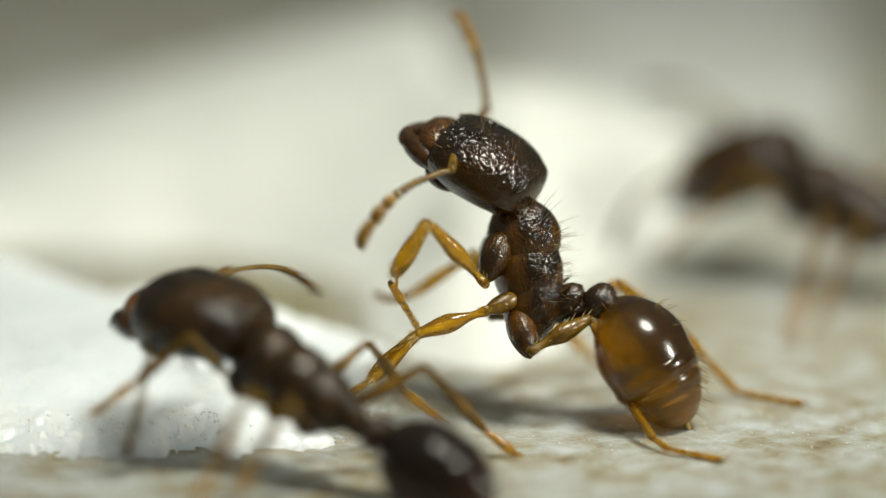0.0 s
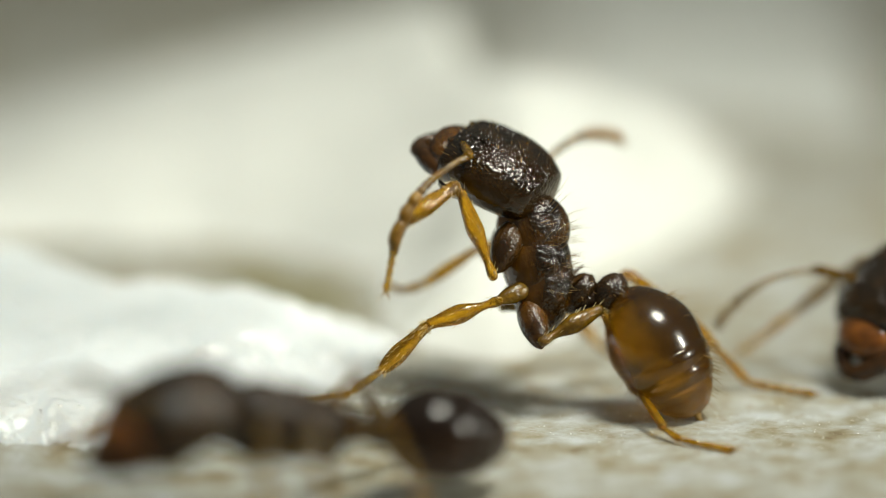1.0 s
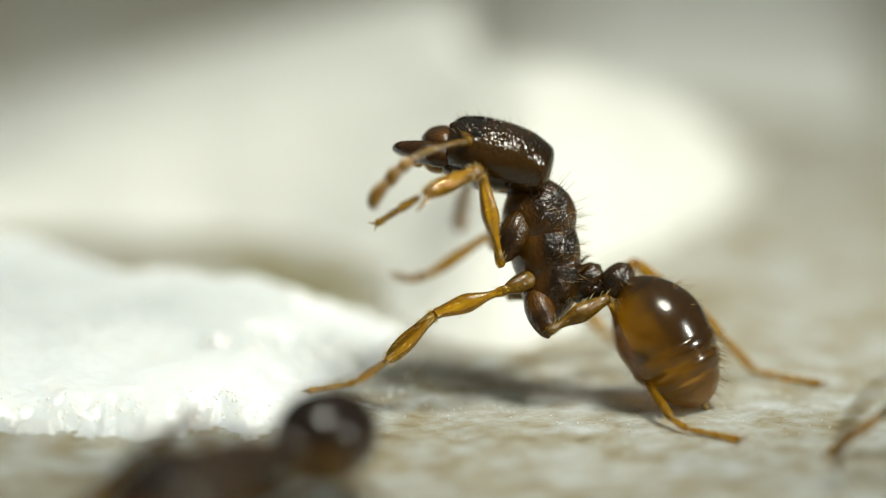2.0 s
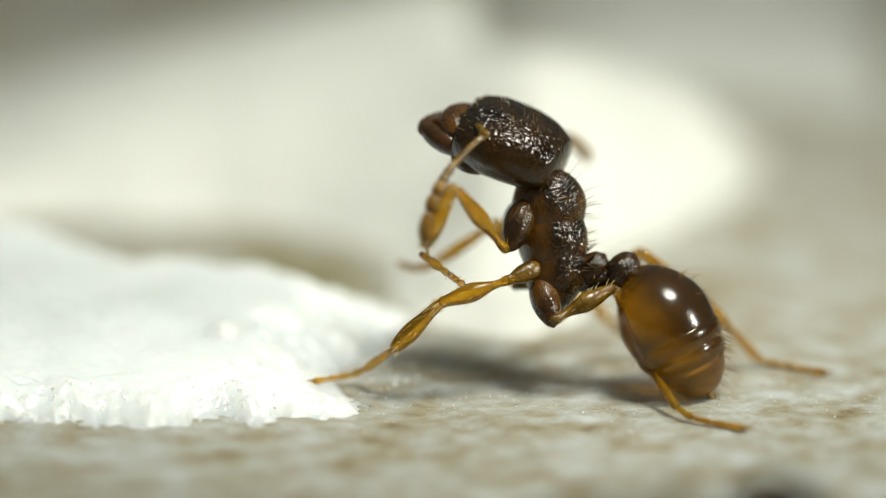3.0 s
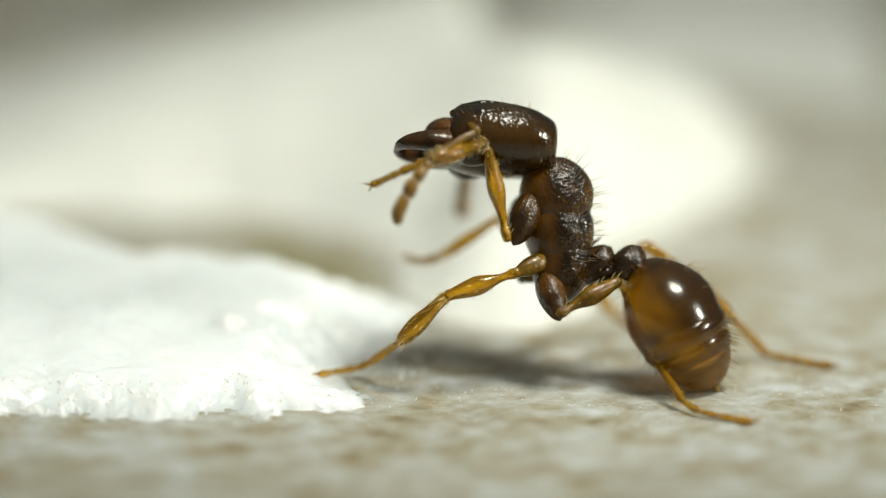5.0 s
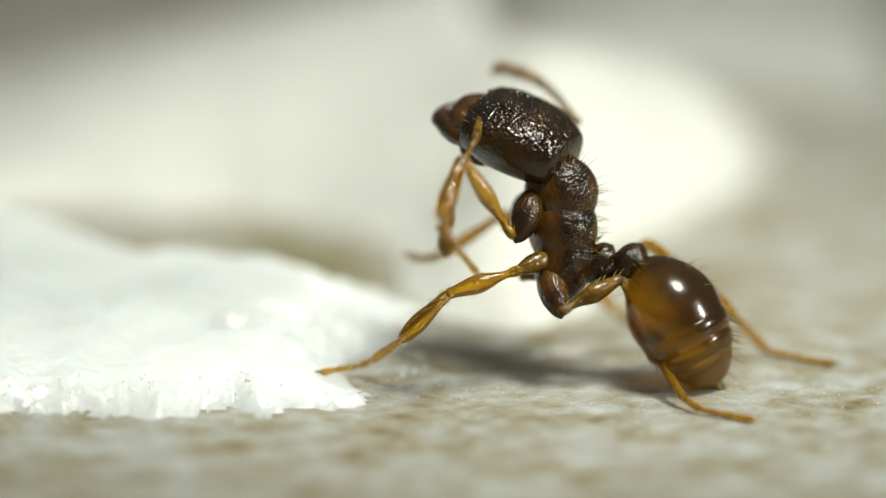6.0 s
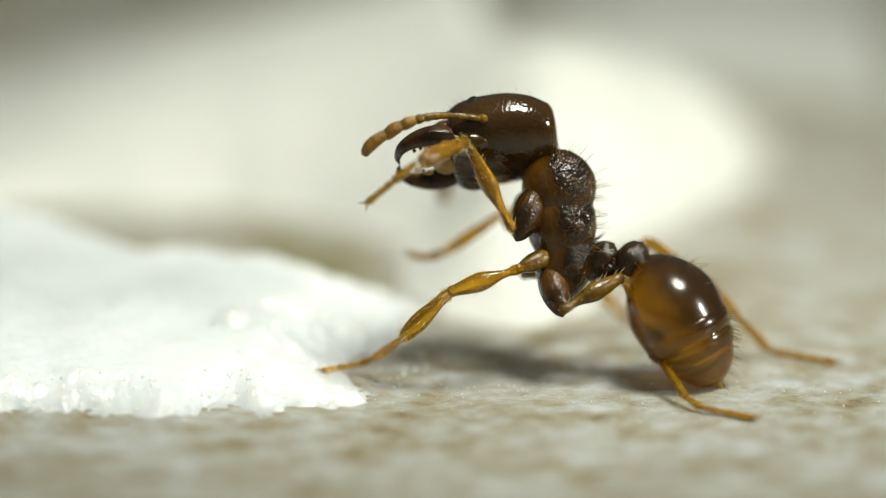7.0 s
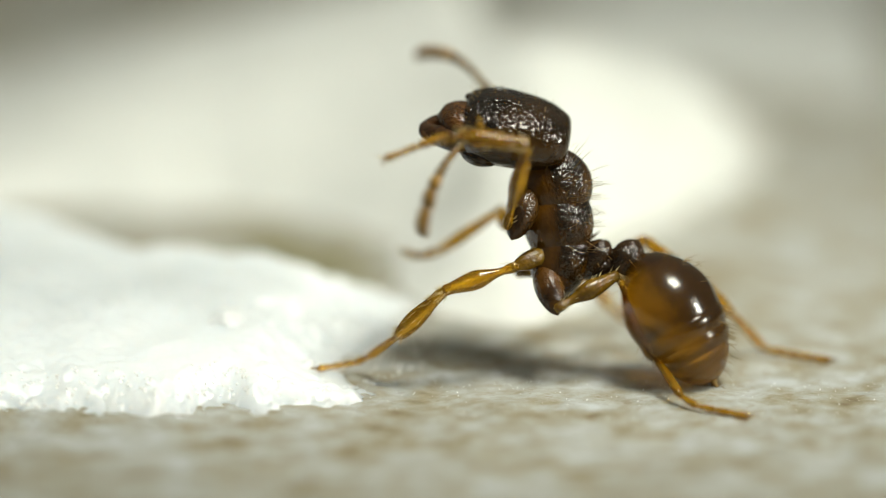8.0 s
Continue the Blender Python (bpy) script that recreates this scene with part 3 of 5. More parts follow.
RIDGE_X = (-5, -2, -1.1, -.3, .3, .65, 1.0, 1.5, 1.9, 2.15, 2.4)
RIDGE_Z = (-.2, .62, .90, 1.12, 1.22, 1.13, .99, .82, .68, .42, .08)
EDGE_X = (-12, -5, -2.6, -1.6, -1.0, -.5, -.2, .0, .25, .65, 1.0, 1.4, 1.75, 2.05, 2.2, 2.35)
EDGE_Y = (3.9, 3.8, 3.75, 3.8, 3.6, 3.2, 2.95, 2.75, 2.45, 2.2, 2.65, 3.3, 3.8, 4.2, 4.7, 6.5)


def apron(x, y):
    """The low tongue that the lump pushes out under the grooming ant."""
    r = math.hypot((x - .36 - .02 * (2.2 - y)) / .74, (y - 2.3) / 1.4) + .10 * noise.noise((x * 1.9, y * 1.9, 6))
    return .34 * (1 - r * r) ** 2 if r < 1 else 0.0


def back_height(x, y):
    """A broad mound: a blunt nose to the front, steep at one end, falling slowly to the other."""
    deep = y - float(np.interp(x, EDGE_X, EDGE_Y)) + 0.12 * noise.noise((x * 1.3, y * 1.3, 3))
    low = apron(x, y)
    if deep < -.4:
        return low - .012 if low > 0 else -.15
    steep = .62 + .60 * math.exp(-((x - 1.4) / .8) ** 2)
    top = float(np.interp(x, RIDGE_X, RIDGE_Z))
    end = min(max((x - .1) / .5, 0), 1)
    top -= end * max(0, y - 4.7) * 1.1
    top = max(top, .02) + 0.15 * noise.noise((x * .55, y * .55, 7)) + 0.03 * noise.noise((x * 1.6, y * 1.6, 2))
    return top * (1 - math.exp(-max(deep, 0) * steep / max(top, .05))) + low + min(deep, 0) * .4 * (low == 0) - (1 - end) * max(0, y - 6.3) * .5


WHITE = crumb_material("white_lump", (0.55, 0.56, 0.535), (0.63, 0.64, 0.615), 0.45, 1.5)
heap("white_lump", "large smooth white lump resting on the paper", list(np.arange(-12, -2, .1)) + list(np.arange(-2, 3.2, .06)), list(np.arange(.6, 13, .08)), back_height, WHITE)


ICO = bmesh.new()
bmesh.ops.create_icosphere(ICO, subdivisions=1, radius=1)
ICO_VERTS, ICO_FACES = [v.co.copy() for v in ICO.verts], [tuple(v.index for v in f.verts) for f in ICO.faces]
ICO.free()


def pebbles(name, places, rng, material):
    """Small uneven grains at (x, y, z, radius), one mesh."""
    verts, faces = [], []
    for x, y, z, r in places:
        turn = Euler([rng.uniform(0, 6) for _ in range(3)]).to_matrix()
        size = Vector((r, r * rng.uniform(.6, 1), r * rng.uniform(.6, 1)))
        base = len(verts)
        for v in ICO_VERTS:
            k = rng.uniform(.8, 1.15)
            verts.append((Vector((x, y, z)) + turn @ Vector((v.x * size.x * k, v.y * size.y * k, v.z * size.z * k))) * MM)
        faces += [tuple(base + q for q in f) for f in ICO_FACES]
    me = bpy.data.meshes.new(name)
    me.from_pydata(verts, [], faces)
    me.materials.append(material)
    return new(name, me)


def grains():
    """Glassy grains on the ragged front of the near crumb and strewn beside it; larger white ones imitate glints."""
    rng = random.Random(4)
    crust, strewn = [], []
    while len(crust) < 60:
        x, y = rng.uniform(-3.6, -0.35), rng.uniform(-1.15, .9)
        z = front_height(x, y)
        if z < 0.005:
            continue
        drop = z - front_height(x, y - .10)  # steep places catch the grains
        if drop < .03 and rng.random() > .05 * math.exp(-max(0, y + .6) * 1.5):
            continue
        r = rng.choice((.007, .008, .009, .011, .014)) * rng.uniform(.8, 1.2)
        crust.append((x, y, z - r * .3, r))
    while len(strewn) < 150:
        x, y = rng.gauss(-.40, .22), rng.gauss(.75, .38)
        z = max(front_height(x, y), 0)
        r = rng.uniform(.006, .017)
        strewn.append((x, y, z + r * .3, r))
    # bigger white grains added along the front in place of soft, blurred glints
    for _ in range(2600):
        x, y = rng.uniform(-3.5, -.4), rng.uniform(-1.15, .3)
        z = front_height(x, y)
        if len(crust) < 330 and z > .015 and z - front_height(x, y - .08) > .035:
            r = rng.uniform(.012, .026)
            crust.append((x, y, z - r * .45, r))
    ob = pebbles("grain_crust", crust, rng, GRAIN)
    ob.parent = near_crumb
    tagged(ob, "tiny glassy white grains", kind="stuff")
    ob = pebbles("grain_scatter", strewn, rng, GRAIN)
    ob.parent = near_crumb
    tagged(ob, "loose sparkling grains", kind="stuff")


grains()


def dust():
    """Specks strewn on the paper."""
    rng = random.Random(9)
    places = []
    for _ in range(700):
        x, y, r = rng.uniform(-2.6, 3.2), rng.gauss(-.2, .8), rng.uniform(.002, .006)
        places.append((x, y, r * .3 - .004, r))
    tagged(pebbles("dust", places, rng, GRAIN), "fine pale dust specks on the paper", "dust", "", "stuff")


dust()


def bead():
    """A glassy drop half sunk in the crumb."""
    mat, n, k, p = nodes_of("clear_drop")
    p.inputs["Base Color"].default_value = (0.95, 0.96, 0.97, 1)
    p.inputs["Roughness"].default_value, p.inputs["Transmission Weight"].default_value = 0.3, 0.6
    bump(n, k, noise_tex(n, k, coords(n, k, (1000, 1000, 1000)), 6, 3), p, 0.012 * MM)
    a = Vector((-1.465, 0.287, -0.035))
    drop = egg(.38, .165, .165, .5, 12, 24)
    for v in drop.verts:
        v.co *= 1 + .12 * noise.noise(v.co * 9000) + .06 * noise.noise(v.co * 22000)
    part("clear_drop", drop, mat, near_crumb, "glassy drop in the white crumb", bone(a, a + Vector((.02, -.04, .3))))


bead()

# ---- the grooming ant ----
GROOMER = dict(
    size=1.0,
    girth=(.25, .236, .205), back=(1, 0, .35), gaster_back=(1, 0, .8),
    pronotum=((0.820, -0.058, 0.977), (0.648, 0.091, 1.465)),
    mesothorax=((0.772, -0.143, 0.698), (0.712, 0.043, 1.307)),
    propodeum=((0.712, -0.194, 0.533), (0.824, -0.014, 1.121)),
    neck=((0.678, 0.029, 1.261), (0.622, 0.113, 1.536)),
    spine=((0.940, -0.086, 0.884), (1.041, -0.064, 0.956)),
    petiole=((0.884, -0.148, 0.684), (1.094, -0.078, 0.913)),
    postpetiole=((1.116, -0.152, 0.669), (1.289, -0.075, 0.920)),
    stalk=((0.847, -0.141, 0.705), (1.277, -0.117, 0.784)),
    gaster=((1.281, -0.123, 0.833), (1.783, -0.368, 0.031)), gaster_size=(.312, .33),
    head=head_pose((0.678, 0.087, 1.450), 23, -24),
    coxae=[((0.599, -0.026, 1.289), (0.441, -0.295, 0.987), .105, .12, 1), ((0.567, 0.163, 1.220), (0.455, 0.180, 0.901), .10, .10, 1),
           ((0.704, -0.164, 0.869), (0.441, -0.350, 0.809), .062, .066, 2), ((0.623, 0.045, 0.766), (0.492, 0.098, 0.631), .085, .085, 2),
           ((0.644, -0.157, 0.789), (0.751, -0.442, 0.509), .10, .11, 0), ((0.717, 0.012, 0.658), (0.793, 0.032, 0.416), .12, .11, 1)],
    legs=[((0.407, -0.308, 1.050), (0.104, -0.316, 1.570), (-0.060, -0.397, 1.135), (0.216, -0.447, 0.800)),
          ((0.455, 0.180, 0.901), (0.378, 0.584, 0.924), (-0.023, 0.612, 0.639), (-0.159, 0.637, 0.584), (-0.257, 0.684, 0.601)),
          ((0.463, -0.367, 0.822), (-0.004, -0.441, 0.681), (-0.314, -0.340, 0.328), (-0.553, -0.059, 0.070), (-0.840, -0.236, 0.075)),
          ((0.504, 0.100, 0.639), (0.855, 0.685, 0.569), (1.116, 0.776, 0.184), (1.279, 0.975, 0.010)),
          ((0.751, -0.446, 0.565), (1.145, -0.239, 0.728), (1.377, -0.409, 0.240), (1.594, -0.857, 0.030), (1.998, -1.062, 0.010)),
          ((0.782, 0.037, 0.434), (1.333, 0.338, 0.802), (1.907, 0.223, 0.324), (2.138, 0.343, 0.030), (2.567, 0.156, 0.010))],
    dark_legs=(4,), thin_legs=(1, 3), loose=0,
    antennae=dict(antenna_near=((0.191, -0.040, 1.788), (0.171, -0.230, 1.747), (-0.033, -0.562, 1.108), .42, .84),
                  antenna_far=((0.248, 0.360, 1.729), (0.961, 0.349, 1.623), (1.323, 0.714, 1.861), .72, .75)))
groomer = build_ant("grooming_ant", GROOMER, GROOMER_MATS, "dark brown ant with amber legs, reared up cleaning its antenna")


# ---- the two walking ants ----
def walker_spec():
    legs, coxae = [], []
    for s in (-1, 1):
        legs += [((-.30, s * .14, .34), (-.58, s * .46, .62), (-.84, s * .78, .26), (-1.06, s * 1.0, .01)) if s > 0 else
                 ((-.30, s * .14, .34), (-.50, s * .42, .62), (-.64, s * .62, .26), (-.76, s * .76, .01)),
                 ((-.02, s * .14, .32), (-.06, s * .58, .62), (-.04, s * .95, .24), (-.04, s * 1.28, .01)),
                 ((.20, s * .14, .32), (.56, s * .48, .66), (.92, s * .80, .26), (1.28, s * 1.02, .01)) if s > 0 else
                 ((.20, s * .14, .32), (.34, s * .44, .64), (.40, s * .66, .28), (.48, s * .86, .01))]
        coxae += [((-.30, s * .10, .46), (-.30, s * .15, .28), .09, .09, 1), ((-.02, s * .10, .42), (-.02, s * .15, .27), .08, .08, 0),
                  ((.20, s * .10, .42), (.20, s * .15, .27), .10, .10, 1)]
    return dict(
        size=1.13, girth=(.245, .225, .195), back=(0, 0, 1), gaster_back=(0, 0, 1), pronotum=((.04, 0, .50), (-.46, 0, .50)), mesothorax=((.26, 0, .48), (-.28, 0, .49)),
        propodeum=((.42, 0, .45), (-.10, 0, .48)), neck=((-.36, 0, .50), (-.52, 0, .50)), spine=((.34, 0, .54), (.46, 0, .64)),
        petiole=((.32, 0, .46), (.49, 0, .47)), postpetiole=((.50, 0, .44), (.71, 0, .45)), stalk=((.28, 0, .42), (.64, 0, .44)),
        gaster=((.64, 0, .45), (1.46, 0, .38)), gaster_size=(.265, .275), head=head_pose((-.52, 0, .54), -20, 0),
        coxae=coxae, legs=legs,
        antennae=dict(antenna_near=((-.98, -.10, .62), (-1.10, -.45, .78), (-1.70, -.62, .45), .40, .72),
                      antenna_far=((-.98, .10, .62), (-1.10, .45, .80), (-1.70, .62, .62), .40, .72)))


front_walker = build_ant("walking_ant", walker_spec(), WALKER_MATS, "dark brown ant with a black gaster walking across the paper")
back_walker = build_ant("walking_ant", {**walker_spec(), "size": 1.1}, WALKER_MATS, "dark brown ant with a reddish face, striding round over the paper")


# ---- what moves ----
def stride(ant, start, end, beat):
    """Six legs swing in two sets of three."""
    for i, (femur, tibia, tarsus) in enumerate(ant["legs"]):
        rest = femur.matrix_basis.copy()
        way = 1 if i % 2 == 0 else -1
        rows, t, step = [], start, 0
        while t < end:
            swing = 14 * way * (1 if step % 2 else -1)
            turn = Matrix.Rotation(radians(swing), 4, "Z")
            m = turn @ rest
            m.translation = rest.translation
            rows.append((t, m))
            t, step = t + beat, step + 1
        rows.append((8.0, rest))
        walk(femur, [(0.0, rest)] * (start > 0) + rows)


def wave(antenna, root, rows):
    """An antenna's elbow and tip, in its ant's space."""
    scape, funiculus = antenna
    walk(funiculus, [(t, bone(e, p, UP)) for t, e, p in rows])
    walk(scape, [(t, bone(e, root, UP)) for t, e, p in rows])


def sway(part_moved, rows):
    """Small shifts of a part, rows of seconds, x and z in millimetres."""
    rest = part_moved.matrix_basis.copy()
    walk(part_moved, [(t, Matrix.Translation(Vector((x, 0, z)) * MM) @ rest) for t, x, z in rows])


def motions():
    walk(front_walker["thing"], [
        (0, pose(-0.00090, -0.00136, 0.00014, 0, 16, -36)),
        (0.1, pose(-0.00091, -0.00144, 0.00012, 0, 15, -26)),
        (0.2, pose(-0.00090, -0.00180, 0.00012, 0, 13, -32)),
        (0.3, pose(-0.00091, -0.00215, 0.00013, 0, 12, -14)),
        (0.5, pose(-0.00097, -0.00254, 0.00018, 0, 11, 20)),
        (0.7, pose(-0.00098, -0.00255, 0.00018, 0, 11, 23)),
        (1, pose(-0.00097, -0.00269, 0.00017, 0, 9, 30)),
        (1.2, pose(-0.00107, -0.00282, 0.00013, 0, 7, 38)),
        (1.5, pose(-0.00112, -0.00306, 0.00007, 0, 2, 48)),
        (1.7, pose(-0.00116, -0.00306, 0.00000, 0, 0, 55)),
        (2.2, pose(-0.00133, -0.00398, 0.00000, 0, 0, 65)),
        (2.8, pose(-0.00156, -0.00591, 0.00000, 0, 0, 70)),
        (8, pose(-0.00387, -0.01099, 0.00000, 0, 0, 70)),
    ])
    walk(back_walker["thing"], [
        (0, pose(0.00286, 0.00286, 0.00008, 0, 13, -25)),
        (0.1, pose(0.00286, 0.00272, 0.00008, 0, 12, -20)),
        (0.2, pose(0.00291, 0.00238, 0.00007, 0, 11, -5)),
        (0.3, pose(0.00294, 0.00224, 0.00005, 0, 8, 14)),
        (0.5, pose(0.00289, 0.00222, 0.00002, 0, 4, 50)),
        (0.7, pose(0.00300, 0.00182, 0.00000, 0, 3, 52)),
        (0.8, pose(0.00314, 0.00142, 0.00000, 0, 4, 50)),
        (0.9, pose(0.00342, 0.00126, 0.00000, 0, 4, 48)),
        (1, pose(0.00370, 0.00105, 0.00000, 0, 4, 45)),
        (1.2, pose(0.00402, 0.00045, 0.00000, 0, 3, 34)),
        (1.5, pose(0.00432, 0.00008, 0.00000, 0, 3, 20)),
        (1.8, pose(0.00432, -0.00075, 0.00000, 0, 0, 28)),
        (2.3, pose(0.00345, -0.00285, 0.00000, 0, 0, 46)),
        (2.8, pose(0.00186, -0.00441, 0.00003, 0, 3, 48)),
        (2.9, pose(0.00164, -0.00463, 0.00003, 0, 3, 48)),
        (3, pose(0.00131, -0.00512, 0.00000, 0, 2, 46)),
        (3.1, pose(0.00088, -0.00547, 0.00000, 0, 0, 44)),
        (3.3, pose(0.00017, -0.00611, 0.00000, 0, 0, 40)),
        (8, pose(-0.00557, -0.01002, 0.00000, 0, 0, 20)),
    ])
    wave(front_walker["antenna_near"], (-.92, -.11, .60), [(0, (-.86, -.30, .44), (-.74, -.46, .05)), (.2, (-1.0, -.30, .58), (-1.25, -.4, .50)), (.3, (-1.1, -.35, .82), (-1.6, -.5, .85)),
         (.5, (-1.2, -.35, .78), (-1.88, -.5, .72)), (.8, (-1.2, -.35, .72), (-1.9, -.4, .72)), (1.2, (-1.2, -.4, .7), (-1.8, -.4, .4)), (1.7, (-1.2, -.4, .7), (-1.8, -.5, .6)), (8, (-1.2, -.4, .7), (-1.8, -.5, .5))])
    wave(front_walker["antenna_far"], (-.92, .11, .60), [(0, (-.90, .42, .66), (-.62, 1.15, .42)), (.2, (-.92, .35, .60), (-1.1, .6, .52)), (.3, (-.95, .45, .8), (-1.1, .8, .85)), (.4, (-1.05, .45, .8), (-1.3, .7, .85)),
         (.5, (-1.08, .35, .60), (-1.5, .5, .30)), (1.2, (-1.2, .45, .7), (-1.8, .5, .4)), (1.7, (-1.1, .5, .8), (-1.5, .8, .9)), (8, (-1.1, .5, .8), (-1.6, .8, .7))])
    wave(back_walker["antenna_near"], (-.92, -.11, .56), [(0, (-1.0, -.34, .50), (-1.12, -.45, .2)), (.3, (-1.0, -.42, .50), (-.95, -.60, .2)), (.9, (-1.0, -.45, .48), (-.85, -.62, .1)),
         (1.6, (-1.0, -.42, .5), (-1.1, -.5, .2)), (2.8, (-1.1, -.45, .7), (-1.5, -.6, .4)), (8, (-1.1, -.45, .7), (-1.5, -.6, .5))])
    wave(back_walker["antenna_far"], (-.92, .11, .56), [(0, (-1.02, .34, .62), (-1.5, .45, .55)), (.2, (-1.02, .38, .60), (-1.4, .5, .42)), (.5, (-1.05, .50, .62), (-1.35, .85, .15)), (.7, (-1.05, .50, .58), (-1.35, .85, .1)),
         (.9, (-1.05, .45, .6), (-1.5, .75, .4)), (1.2, (-1.0, .4, .6), (-1.2, .5, .2)), (2.3, (-1.0, .4, .7), (-1.3, .5, .3)), (2.8, (-1.1, .45, .7), (-1.5, .6, .4)), (8, (-1.1, .45, .7), (-1.5, .6, .5))])
    for ant, rows in ((front_walker, ((0, -14), (.2, -26), (.5, -24), (1, -20), (1.5, -16), (8, -20))), (back_walker, ((0, -32), (.2, -34), (.5, -34), (.8, -38), (1.2, -30), (8, -20)))):
        walk(ant["head"], [(t, head_pose((-.52, 0, .54), p, 0)) for t, p in rows])
    stride(front_walker, 0.0, 3.2, 0.2)
    stride(back_walker, 0.0, 4.0, 0.13)
    femur, tibia, tarsus = groomer['fore_leg']
